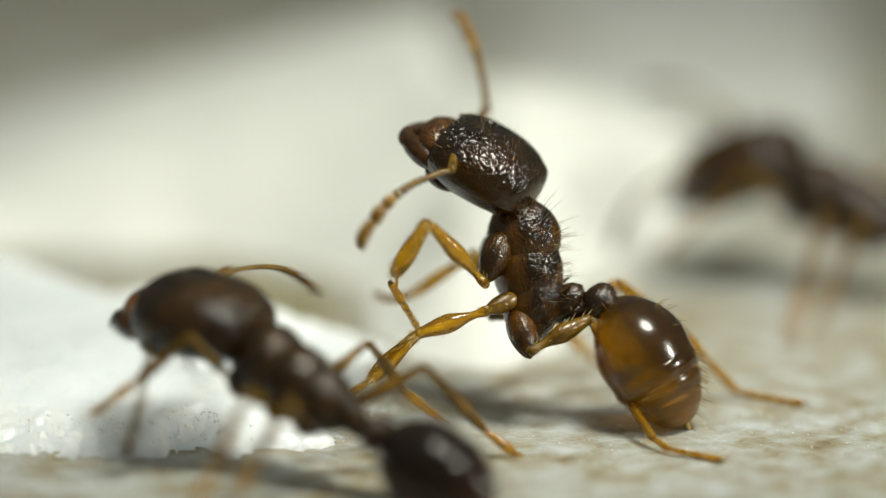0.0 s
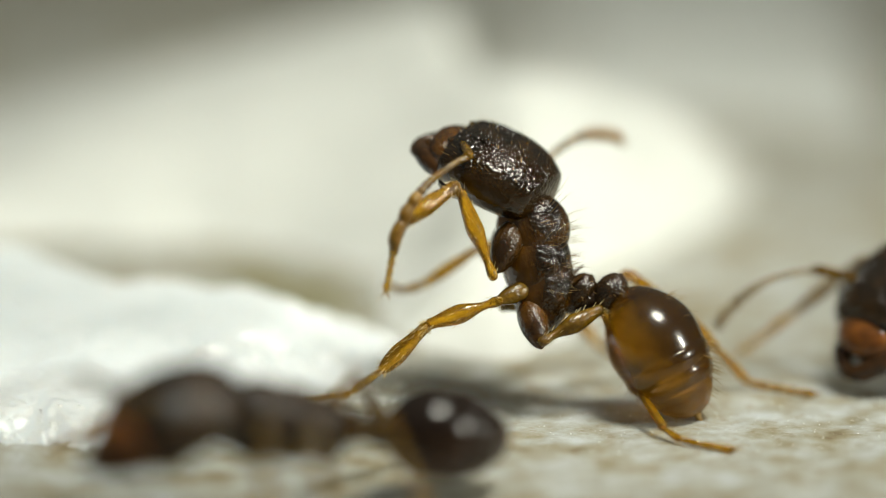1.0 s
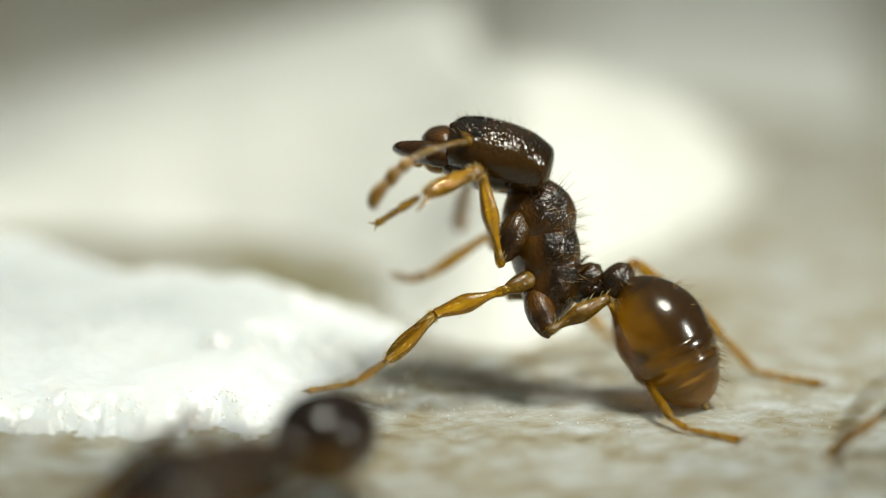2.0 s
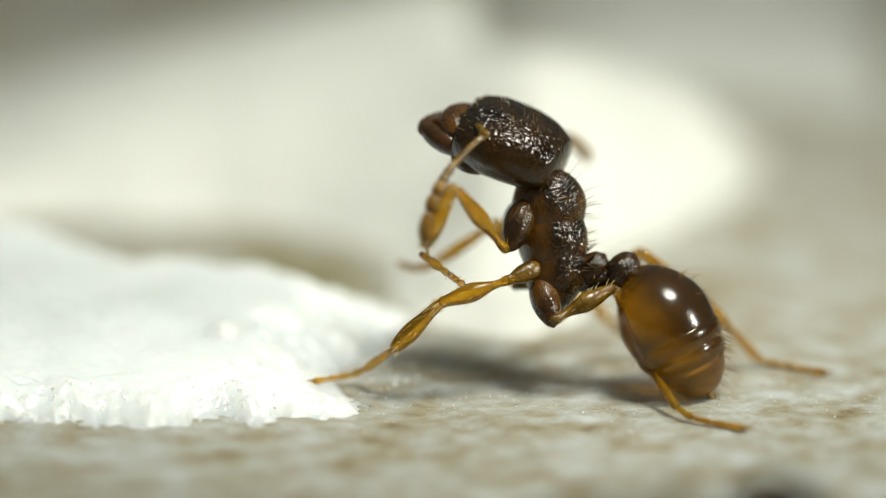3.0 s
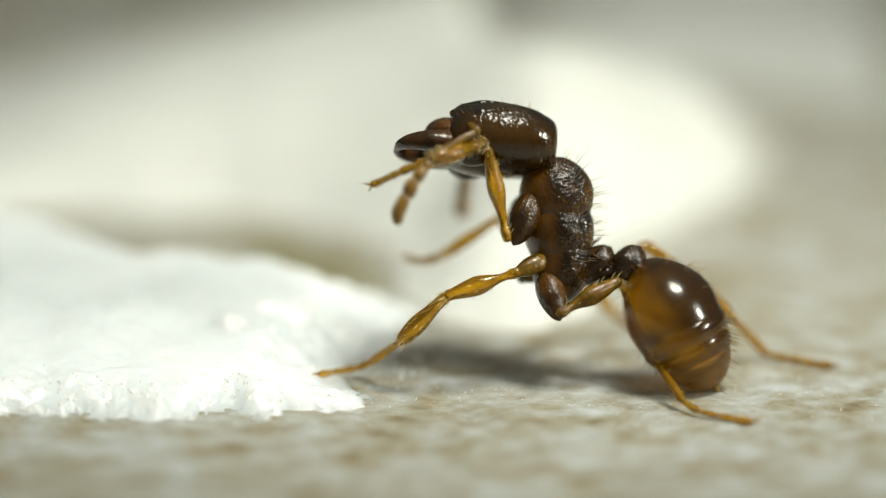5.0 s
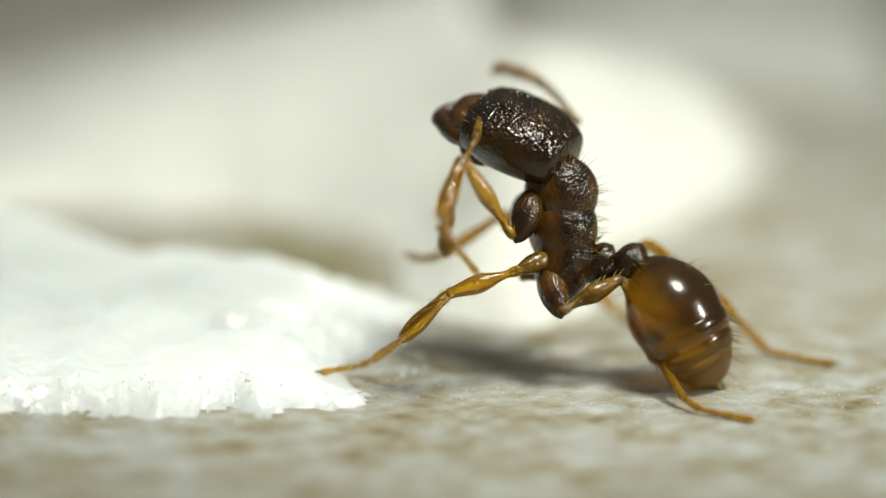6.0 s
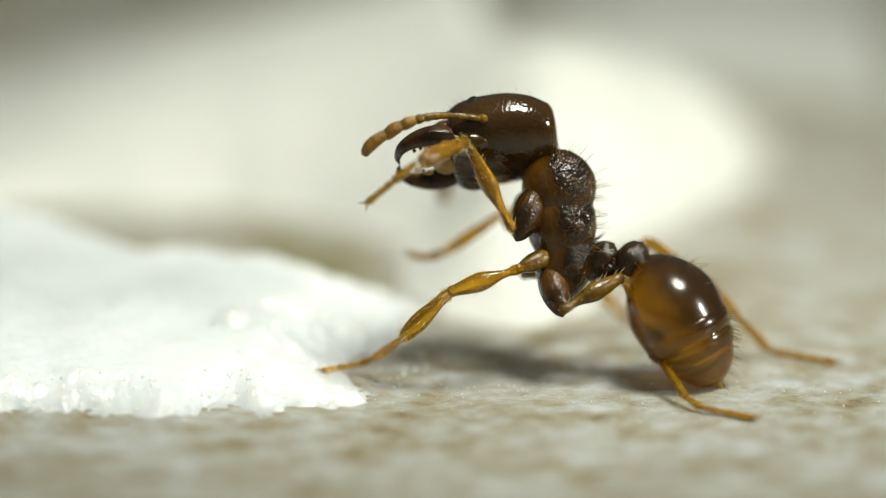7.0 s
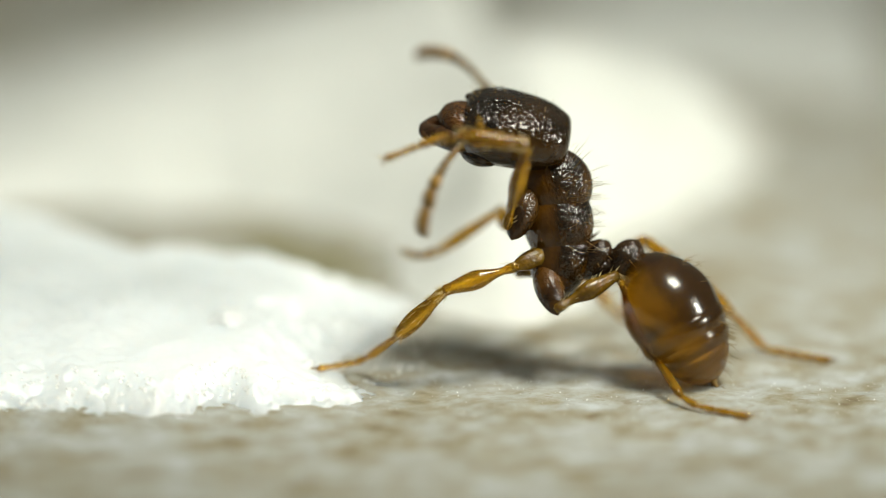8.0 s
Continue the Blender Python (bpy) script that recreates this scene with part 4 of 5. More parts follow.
    walk(femur, [
        (0.00, bone((0.448, -0.324, 0.996), (0.071, -0.524, 1.481), SIDE)),
        (0.10, bone((0.444, -0.327, 0.986), (0.093, -0.505, 1.499), SIDE)),
        (0.20, bone((0.440, -0.330, 0.976), (0.150, -0.479, 1.534), SIDE)),
        (0.30, bone((0.436, -0.333, 0.966), (0.340, -0.472, 1.590), SIDE)),
        (0.40, bone((0.432, -0.336, 0.956), (0.322, -0.362, 1.592), SIDE)),
        (0.50, bone((0.428, -0.339, 0.946), (0.263, -0.326, 1.570), SIDE)),
        (0.60, bone((0.427, -0.337, 0.954), (0.307, -0.397, 1.585), SIDE)),
        (0.70, bone((0.427, -0.335, 0.962), (0.440, -0.443, 1.598), SIDE)),
        (0.80, bone((0.426, -0.332, 0.970), (0.488, -0.521, 1.584), SIDE)),
        (0.90, bone((0.426, -0.330, 0.978), (0.365, -0.490, 1.600), SIDE)),
        (1.00, bone((0.426, -0.327, 0.985), (0.194, -0.156, 1.562), SIDE)),
        (1.10, bone((0.428, -0.327, 0.986), (0.210, -0.460, 1.579), SIDE)),
        (1.20, bone((0.429, -0.327, 0.986), (0.473, -0.377, 1.628), SIDE)),
        (1.30, bone((0.431, -0.327, 0.987), (0.430, -0.475, 1.615), SIDE)),
        (1.40, bone((0.433, -0.327, 0.987), (0.327, -0.472, 1.607), SIDE)),
        (1.50, bone((0.435, -0.327, 0.987), (0.382, -0.353, 1.630), SIDE)),
        (1.70, bone((0.434, -0.325, 0.992), (0.197, -0.281, 1.590), SIDE)),
        (2.00, bone((0.431, -0.323, 0.999), (0.299, -0.272, 1.628), SIDE)),
        (2.25, bone((0.429, -0.322, 1.004), (0.104, -0.515, 1.526), SIDE)),
        (2.50, bone((0.428, -0.320, 1.010), (0.395, -0.136, 1.627), SIDE)),
        (2.80, bone((0.425, -0.318, 1.017), (0.315, -0.137, 1.626), SIDE)),
        (2.90, bone((0.425, -0.317, 1.019), (0.114, -0.408, 1.578), SIDE)),
        (3.00, bone((0.424, -0.316, 1.021), (0.087, -0.551, 1.520), SIDE)),
        (3.10, bone((0.420, -0.315, 1.027), (0.326, -0.470, 1.646), SIDE)),
        (3.20, bone((0.417, -0.313, 1.033), (0.461, -0.362, 1.674), SIDE)),
        (3.30, bone((0.414, -0.311, 1.038), (0.468, -0.380, 1.678), SIDE)),
        (3.40, bone((0.410, -0.309, 1.044), (0.231, -0.133, 1.638), SIDE)),
        (3.50, bone((0.407, -0.308, 1.050), (0.104, -0.433, 1.605), SIDE)),
        (3.60, bone((0.406, -0.309, 1.047), (0.076, -0.582, 1.530), SIDE)),
        (3.70, bone((0.406, -0.310, 1.043), (0.137, -0.560, 1.574), SIDE)),
        (3.80, bone((0.405, -0.311, 1.040), (0.350, -0.431, 1.672), SIDE)),
        (3.90, bone((0.404, -0.312, 1.037), (0.423, -0.374, 1.679), SIDE)),
        (4.00, bone((0.403, -0.313, 1.034), (0.391, -0.293, 1.678), SIDE)),
        (4.20, bone((0.397, -0.311, 1.040), (0.241, -0.132, 1.640), SIDE)),
        (4.40, bone((0.391, -0.309, 1.047), (0.127, -0.141, 1.611), SIDE)),
        (4.50, bone((0.388, -0.308, 1.050), (0.109, -0.142, 1.607), SIDE)),
        (4.70, bone((0.392, -0.308, 1.050), (0.160, -0.136, 1.627), SIDE)),
        (5.00, bone((0.398, -0.307, 1.051), (0.260, -0.171, 1.666), SIDE)),
        (5.25, bone((0.403, -0.307, 1.052), (0.089, -0.521, 1.573), SIDE)),
        (5.50, bone((0.408, -0.307, 1.052), (0.087, -0.569, 1.546), SIDE)),
        (5.80, bone((0.414, -0.307, 1.053), (0.437, -0.418, 1.688), SIDE)),
        (5.90, bone((0.416, -0.307, 1.053), (0.258, -0.346, 1.677), SIDE)),
        (6.00, bone((0.418, -0.307, 1.053), (0.093, -0.392, 1.605), SIDE)),
        (6.10, bone((0.417, -0.305, 1.058), (0.065, -0.584, 1.524), SIDE)),
        (6.20, bone((0.415, -0.304, 1.063), (0.064, -0.582, 1.529), SIDE)),
        (6.30, bone((0.414, -0.302, 1.068), (0.103, -0.590, 1.556), SIDE)),
        (6.40, bone((0.412, -0.300, 1.073), (0.366, -0.423, 1.706), SIDE)),
        (6.50, bone((0.411, -0.299, 1.078), (0.417, -0.308, 1.724), SIDE)),
        (6.60, bone((0.411, -0.299, 1.080), (0.317, -0.289, 1.718), SIDE)),
        (6.70, bone((0.411, -0.298, 1.081), (0.238, -0.304, 1.703), SIDE)),
        (6.90, bone((0.411, -0.297, 1.084), (0.101, -0.230, 1.646), SIDE)),
        (7.00, bone((0.411, -0.297, 1.085), (0.112, -0.154, 1.639), SIDE)),
        (7.20, bone((0.408, -0.296, 1.088), (0.070, -0.140, 1.614), SIDE)),
        (7.40, bone((0.405, -0.295, 1.090), (0.188, -0.346, 1.695), SIDE)),
        (7.50, bone((0.403, -0.295, 1.091), (0.283, -0.421, 1.712), SIDE)),
        (7.60, bone((0.405, -0.295, 1.091), (0.361, -0.498, 1.703), SIDE)),
        (7.80, bone((0.409, -0.295, 1.092), (0.469, -0.591, 1.662), SIDE)),
        (7.90, bone((0.411, -0.295, 1.092), (0.584, -0.587, 1.641), SIDE)),
        (8.00, bone((0.413, -0.295, 1.093), (0.552, -0.470, 1.698), SIDE)),
    ])
    walk(tibia, [
        (0.00, bone((0.071, -0.524, 1.481), (-0.179, -0.398, 1.027), SIDE)),
        (0.10, bone((0.093, -0.505, 1.499), (-0.175, -0.365, 1.059), SIDE)),
        (0.20, bone((0.150, -0.479, 1.534), (-0.181, -0.757, 1.222), SIDE)),
        (0.30, bone((0.340, -0.472, 1.590), (-0.121, -0.690, 1.434), SIDE)),
        (0.40, bone((0.322, -0.362, 1.592), (-0.114, -0.571, 1.367), SIDE)),
        (0.50, bone((0.263, -0.326, 1.570), (-0.158, -0.540, 1.323), SIDE)),
        (0.60, bone((0.307, -0.397, 1.585), (-0.129, -0.554, 1.322), SIDE)),
        (0.70, bone((0.440, -0.443, 1.598), (-0.058, -0.537, 1.435), SIDE)),
        (0.80, bone((0.488, -0.521, 1.584), (-0.025, -0.381, 1.554), SIDE)),
        (0.90, bone((0.365, -0.490, 1.600), (-0.139, -0.540, 1.436), SIDE)),
        (1.00, bone((0.194, -0.156, 1.562), (-0.197, -0.463, 1.370), SIDE)),
        (1.10, bone((0.210, -0.460, 1.579), (-0.154, -0.764, 1.337), SIDE)),
        (1.20, bone((0.473, -0.377, 1.628), (-0.033, -0.542, 1.627), SIDE)),
        (1.30, bone((0.430, -0.475, 1.615), (-0.102, -0.477, 1.643), SIDE)),
        (1.40, bone((0.327, -0.472, 1.607), (-0.107, -0.769, 1.688), SIDE)),
        (1.50, bone((0.382, -0.353, 1.630), (-0.002, -0.715, 1.711), SIDE)),
        (1.70, bone((0.197, -0.281, 1.590), (-0.194, -0.643, 1.586), SIDE)),
        (2.00, bone((0.299, -0.272, 1.628), (-0.111, -0.600, 1.531), SIDE)),
        (2.25, bone((0.104, -0.515, 1.526), (-0.157, -0.521, 1.062), SIDE)),
        (2.50, bone((0.395, -0.136, 1.627), (-0.053, -0.424, 1.636), SIDE)),
        (2.80, bone((0.315, -0.137, 1.626), (-0.073, -0.243, 1.277), SIDE)),
        (2.90, bone((0.114, -0.408, 1.578), (-0.057, -0.722, 1.184), SIDE)),
        (3.00, bone((0.087, -0.551, 1.520), (-0.129, -0.495, 1.037), SIDE)),
        (3.10, bone((0.326, -0.470, 1.646), (-0.095, -0.566, 1.334), SIDE)),
        (3.20, bone((0.461, -0.362, 1.674), (-0.012, -0.589, 1.773), SIDE)),
        (3.30, bone((0.468, -0.380, 1.678), (-0.038, -0.540, 1.726), SIDE)),
        (3.40, bone((0.231, -0.133, 1.638), (-0.075, -0.475, 1.367), SIDE)),
        (3.50, bone((0.104, -0.433, 1.605), (-0.059, -0.803, 1.259), SIDE)),
        (3.60, bone((0.076, -0.582, 1.530), (-0.047, -0.522, 1.014), SIDE)),
        (3.70, bone((0.137, -0.560, 1.574), (-0.098, -0.421, 1.116), SIDE)),
        (3.80, bone((0.350, -0.431, 1.672), (-0.101, -0.514, 1.402), SIDE)),
        (3.90, bone((0.423, -0.374, 1.679), (-0.061, -0.585, 1.606), SIDE)),
        (4.00, bone((0.391, -0.293, 1.678), (-0.026, -0.623, 1.710), SIDE)),
        (4.20, bone((0.241, -0.132, 1.640), (-0.163, -0.480, 1.648), SIDE)),
        (4.40, bone((0.127, -0.141, 1.611), (-0.199, -0.563, 1.625), SIDE)),
        (4.50, bone((0.109, -0.142, 1.607), (-0.238, -0.548, 1.589), SIDE)),
        (4.70, bone((0.160, -0.136, 1.627), (-0.203, -0.525, 1.580), SIDE)),
        (5.00, bone((0.260, -0.171, 1.666), (-0.150, -0.512, 1.631), SIDE)),
        (5.12, bone((0.175, -0.346, 1.620), (-0.177, -0.493, 1.296), SIDE)),
        (5.25, bone((0.089, -0.521, 1.573), (-0.078, -0.422, 1.077), SIDE)),
        (5.50, bone((0.087, -0.569, 1.546), (-0.062, -0.499, 1.039), SIDE)),
        (5.65, bone((0.262, -0.494, 1.617), (-0.139, -0.617, 1.345), SIDE)),
        (5.80, bone((0.437, -0.418, 1.688), (-0.020, -0.674, 1.784), SIDE)),
        (5.90, bone((0.258, -0.346, 1.677), (-0.044, -0.691, 1.404), SIDE)),
        (6.00, bone((0.093, -0.392, 1.605), (-0.067, -0.754, 1.248), SIDE)),
        (6.10, bone((0.065, -0.584, 1.524), (-0.057, -0.499, 1.012), SIDE)),
        (6.20, bone((0.064, -0.582, 1.529), (-0.066, -0.538, 1.014), SIDE)),
        (6.30, bone((0.103, -0.590, 1.556), (-0.101, -0.474, 1.078), SIDE)),
        (6.40, bone((0.366, -0.423, 1.706), (-0.096, -0.501, 1.453), SIDE)),
        (6.50, bone((0.417, -0.308, 1.724), (-0.026, -0.606, 1.734), SIDE)),
        (6.60, bone((0.317, -0.289, 1.718), (-0.111, -0.607, 1.696), SIDE)),
        (6.70, bone((0.238, -0.304, 1.703), (-0.167, -0.649, 1.677), SIDE)),
        (6.90, bone((0.101, -0.230, 1.646), (-0.204, -0.666, 1.597), SIDE)),
        (7.00, bone((0.112, -0.154, 1.639), (-0.223, -0.569, 1.607), SIDE)),
        (7.20, bone((0.070, -0.140, 1.614), (-0.256, -0.553, 1.522), SIDE)),
        (7.40, bone((0.188, -0.346, 1.695), (-0.158, -0.749, 1.753), SIDE)),
        (7.50, bone((0.283, -0.421, 1.712), (-0.063, -0.820, 1.784), SIDE)),
        (7.55, bone((0.322, -0.459, 1.708), (-0.175, -0.495, 1.668), SIDE)),
        (7.60, bone((0.361, -0.498, 1.703), (-0.022, -0.150, 1.573), SIDE)),
        (7.80, bone((0.469, -0.591, 1.662), (0.005, -0.339, 1.587), SIDE)),
        (7.90, bone((0.584, -0.587, 1.641), (0.102, -0.363, 1.613), SIDE)),
        (8.00, bone((0.552, -0.470, 1.698), (0.024, -0.451, 1.761), SIDE)),
    ])
    walk(tarsus, [
        (0.00, bone((-0.179, -0.398, 1.027), (0.015, -0.202, 0.634), SIDE)),
        (0.10, bone((-0.175, -0.365, 1.059), (-0.052, -0.036, 0.732), SIDE)),
        (0.20, bone((-0.181, -0.757, 1.222), (-0.156, -0.452, 0.852), SIDE)),
        (0.25, bone((-0.151, -0.723, 1.328), (-0.410, -0.569, 0.928), SIDE)),
        (0.30, bone((-0.121, -0.690, 1.434), (-0.535, -0.763, 1.202), SIDE)),
        (0.40, bone((-0.114, -0.571, 1.367), (-0.555, -0.629, 1.186), SIDE)),
        (0.50, bone((-0.158, -0.540, 1.323), (-0.538, -0.504, 1.032), SIDE)),
        (0.60, bone((-0.129, -0.554, 1.322), (-0.526, -0.635, 1.065), SIDE)),
        (0.70, bone((-0.058, -0.537, 1.435), (-0.513, -0.584, 1.290), SIDE)),
        (0.80, bone((-0.025, -0.381, 1.554), (-0.429, -0.163, 1.411), SIDE)),
        (0.90, bone((-0.139, -0.540, 1.436), (-0.447, -0.361, 1.114), SIDE)),
        (1.00, bone((-0.197, -0.463, 1.370), (-0.288, -0.604, 0.920), SIDE)),
        (1.10, bone((-0.154, -0.764, 1.337), (-0.069, -0.519, 0.931), SIDE)),
        (1.20, bone((-0.033, -0.542, 1.627), (-0.436, -0.422, 1.393), SIDE)),
        (1.30, bone((-0.102, -0.477, 1.643), (-0.502, -0.261, 1.485), SIDE)),
        (1.40, bone((-0.107, -0.769, 1.688), (-0.523, -0.656, 1.476), SIDE)),
        (1.50, bone((-0.002, -0.715, 1.711), (-0.477, -0.700, 1.774), SIDE)),
        (1.70, bone((-0.194, -0.643, 1.586), (-0.549, -0.409, 1.360), SIDE)),
        (2.00, bone((-0.111, -0.600, 1.531), (-0.410, -0.340, 1.259), SIDE)),
        (2.25, bone((-0.157, -0.521, 1.062), (-0.008, -0.279, 0.675), SIDE)),
        (2.50, bone((-0.053, -0.424, 1.636), (-0.390, -0.238, 1.347), SIDE)),
        (2.80, bone((-0.073, -0.243, 1.277), (0.004, -0.058, 0.840), SIDE)),
        (2.90, bone((-0.057, -0.722, 1.184), (0.100, -0.395, 0.866), SIDE)),
        (3.00, bone((-0.129, -0.495, 1.037), (0.181, -0.283, 0.737), SIDE)),
        (3.10, bone((-0.095, -0.566, 1.334), (-0.140, -0.304, 0.934), SIDE)),
        (3.20, bone((-0.012, -0.589, 1.773), (-0.391, -0.618, 1.479), SIDE)),
        (3.30, bone((-0.038, -0.540, 1.726), (-0.314, -0.337, 1.389), SIDE)),
        (3.40, bone((-0.075, -0.475, 1.367), (0.041, -0.415, 0.905), SIDE)),
        (3.50, bone((-0.059, -0.803, 1.259), (0.216, -0.702, 0.879), SIDE)),
        (3.60, bone((-0.047, -0.522, 1.014), (0.170, -0.222, 0.707), SIDE)),
        (3.70, bone((-0.098, -0.421, 1.116), (0.022, -0.146, 0.739), SIDE)),
        (3.80, bone((-0.101, -0.514, 1.402), (-0.417, -0.417, 1.053), SIDE)),
        (3.90, bone((-0.061, -0.585, 1.606), (-0.441, -0.445, 1.346), SIDE)),
        (4.00, bone((-0.026, -0.623, 1.710), (-0.465, -0.500, 1.557), SIDE)),
        (4.20, bone((-0.163, -0.480, 1.648), (-0.514, -0.216, 1.452), SIDE)),
        (4.40, bone((-0.199, -0.563, 1.625), (-0.547, -0.348, 1.370), SIDE)),
        (4.50, bone((-0.238, -0.548, 1.589), (-0.563, -0.313, 1.324), SIDE)),
        (4.70, bone((-0.203, -0.525, 1.580), (-0.591, -0.321, 1.383), SIDE)),
        (5.00, bone((-0.150, -0.512, 1.631), (-0.523, -0.319, 1.399), SIDE)),
        (5.12, bone((-0.114, -0.467, 1.354), (-0.215, -0.200, 0.944), SIDE)),
        (5.25, bone((-0.078, -0.422, 1.077), (0.146, -0.220, 0.702), SIDE)),
        (5.50, bone((-0.062, -0.499, 1.039), (0.162, -0.236, 0.704), SIDE)),
        (5.80, bone((-0.020, -0.674, 1.784), (-0.307, -0.493, 1.443), SIDE)),
        (5.90, bone((-0.044, -0.691, 1.404), (0.131, -0.636, 0.960), SIDE)),
        (6.00, bone((-0.067, -0.754, 1.248), (0.212, -0.658, 0.869), SIDE)),
        (6.10, bone((-0.057, -0.499, 1.012), (0.167, -0.184, 0.728), SIDE)),
        (6.20, bone((-0.066, -0.538, 1.014), (0.154, -0.199, 0.754), SIDE)),
        (6.30, bone((-0.101, -0.474, 1.078), (0.007, -0.145, 0.743), SIDE)),
        (6.40, bone((-0.096, -0.501, 1.453), (-0.450, -0.357, 1.161), SIDE)),
        (6.50, bone((-0.026, -0.606, 1.734), (-0.417, -0.414, 1.530), SIDE)),
        (6.60, bone((-0.111, -0.607, 1.696), (-0.458, -0.378, 1.453), SIDE)),
        (6.70, bone((-0.167, -0.649, 1.677), (-0.503, -0.433, 1.411), SIDE)),
        (6.90, bone((-0.204, -0.666, 1.597), (-0.566, -0.497, 1.329), SIDE)),
        (7.00, bone((-0.223, -0.569, 1.607), (-0.566, -0.468, 1.286), SIDE)),
        (7.20, bone((-0.256, -0.553, 1.522), (-0.569, -0.456, 1.171), SIDE)),
        (7.40, bone((-0.158, -0.749, 1.753), (-0.530, -0.494, 1.588), SIDE)),
        (7.50, bone((-0.063, -0.820, 1.784), (-0.472, -0.574, 1.727), SIDE)),
        (7.60, bone((-0.022, -0.150, 1.573), (-0.416, 0.108, 1.476), SIDE)),
        (7.80, bone((0.005, -0.339, 1.587), (-0.406, -0.144, 1.432), SIDE)),
        (7.90, bone((0.102, -0.363, 1.613), (-0.331, -0.424, 1.414), SIDE)),
        (8.00, bone((0.024, -0.451, 1.761), (-0.424, -0.504, 1.596), SIDE)),
    ])
    scape, funiculus = groomer['antenna_near']
    scape_far, funiculus_far = groomer['antenna_far']
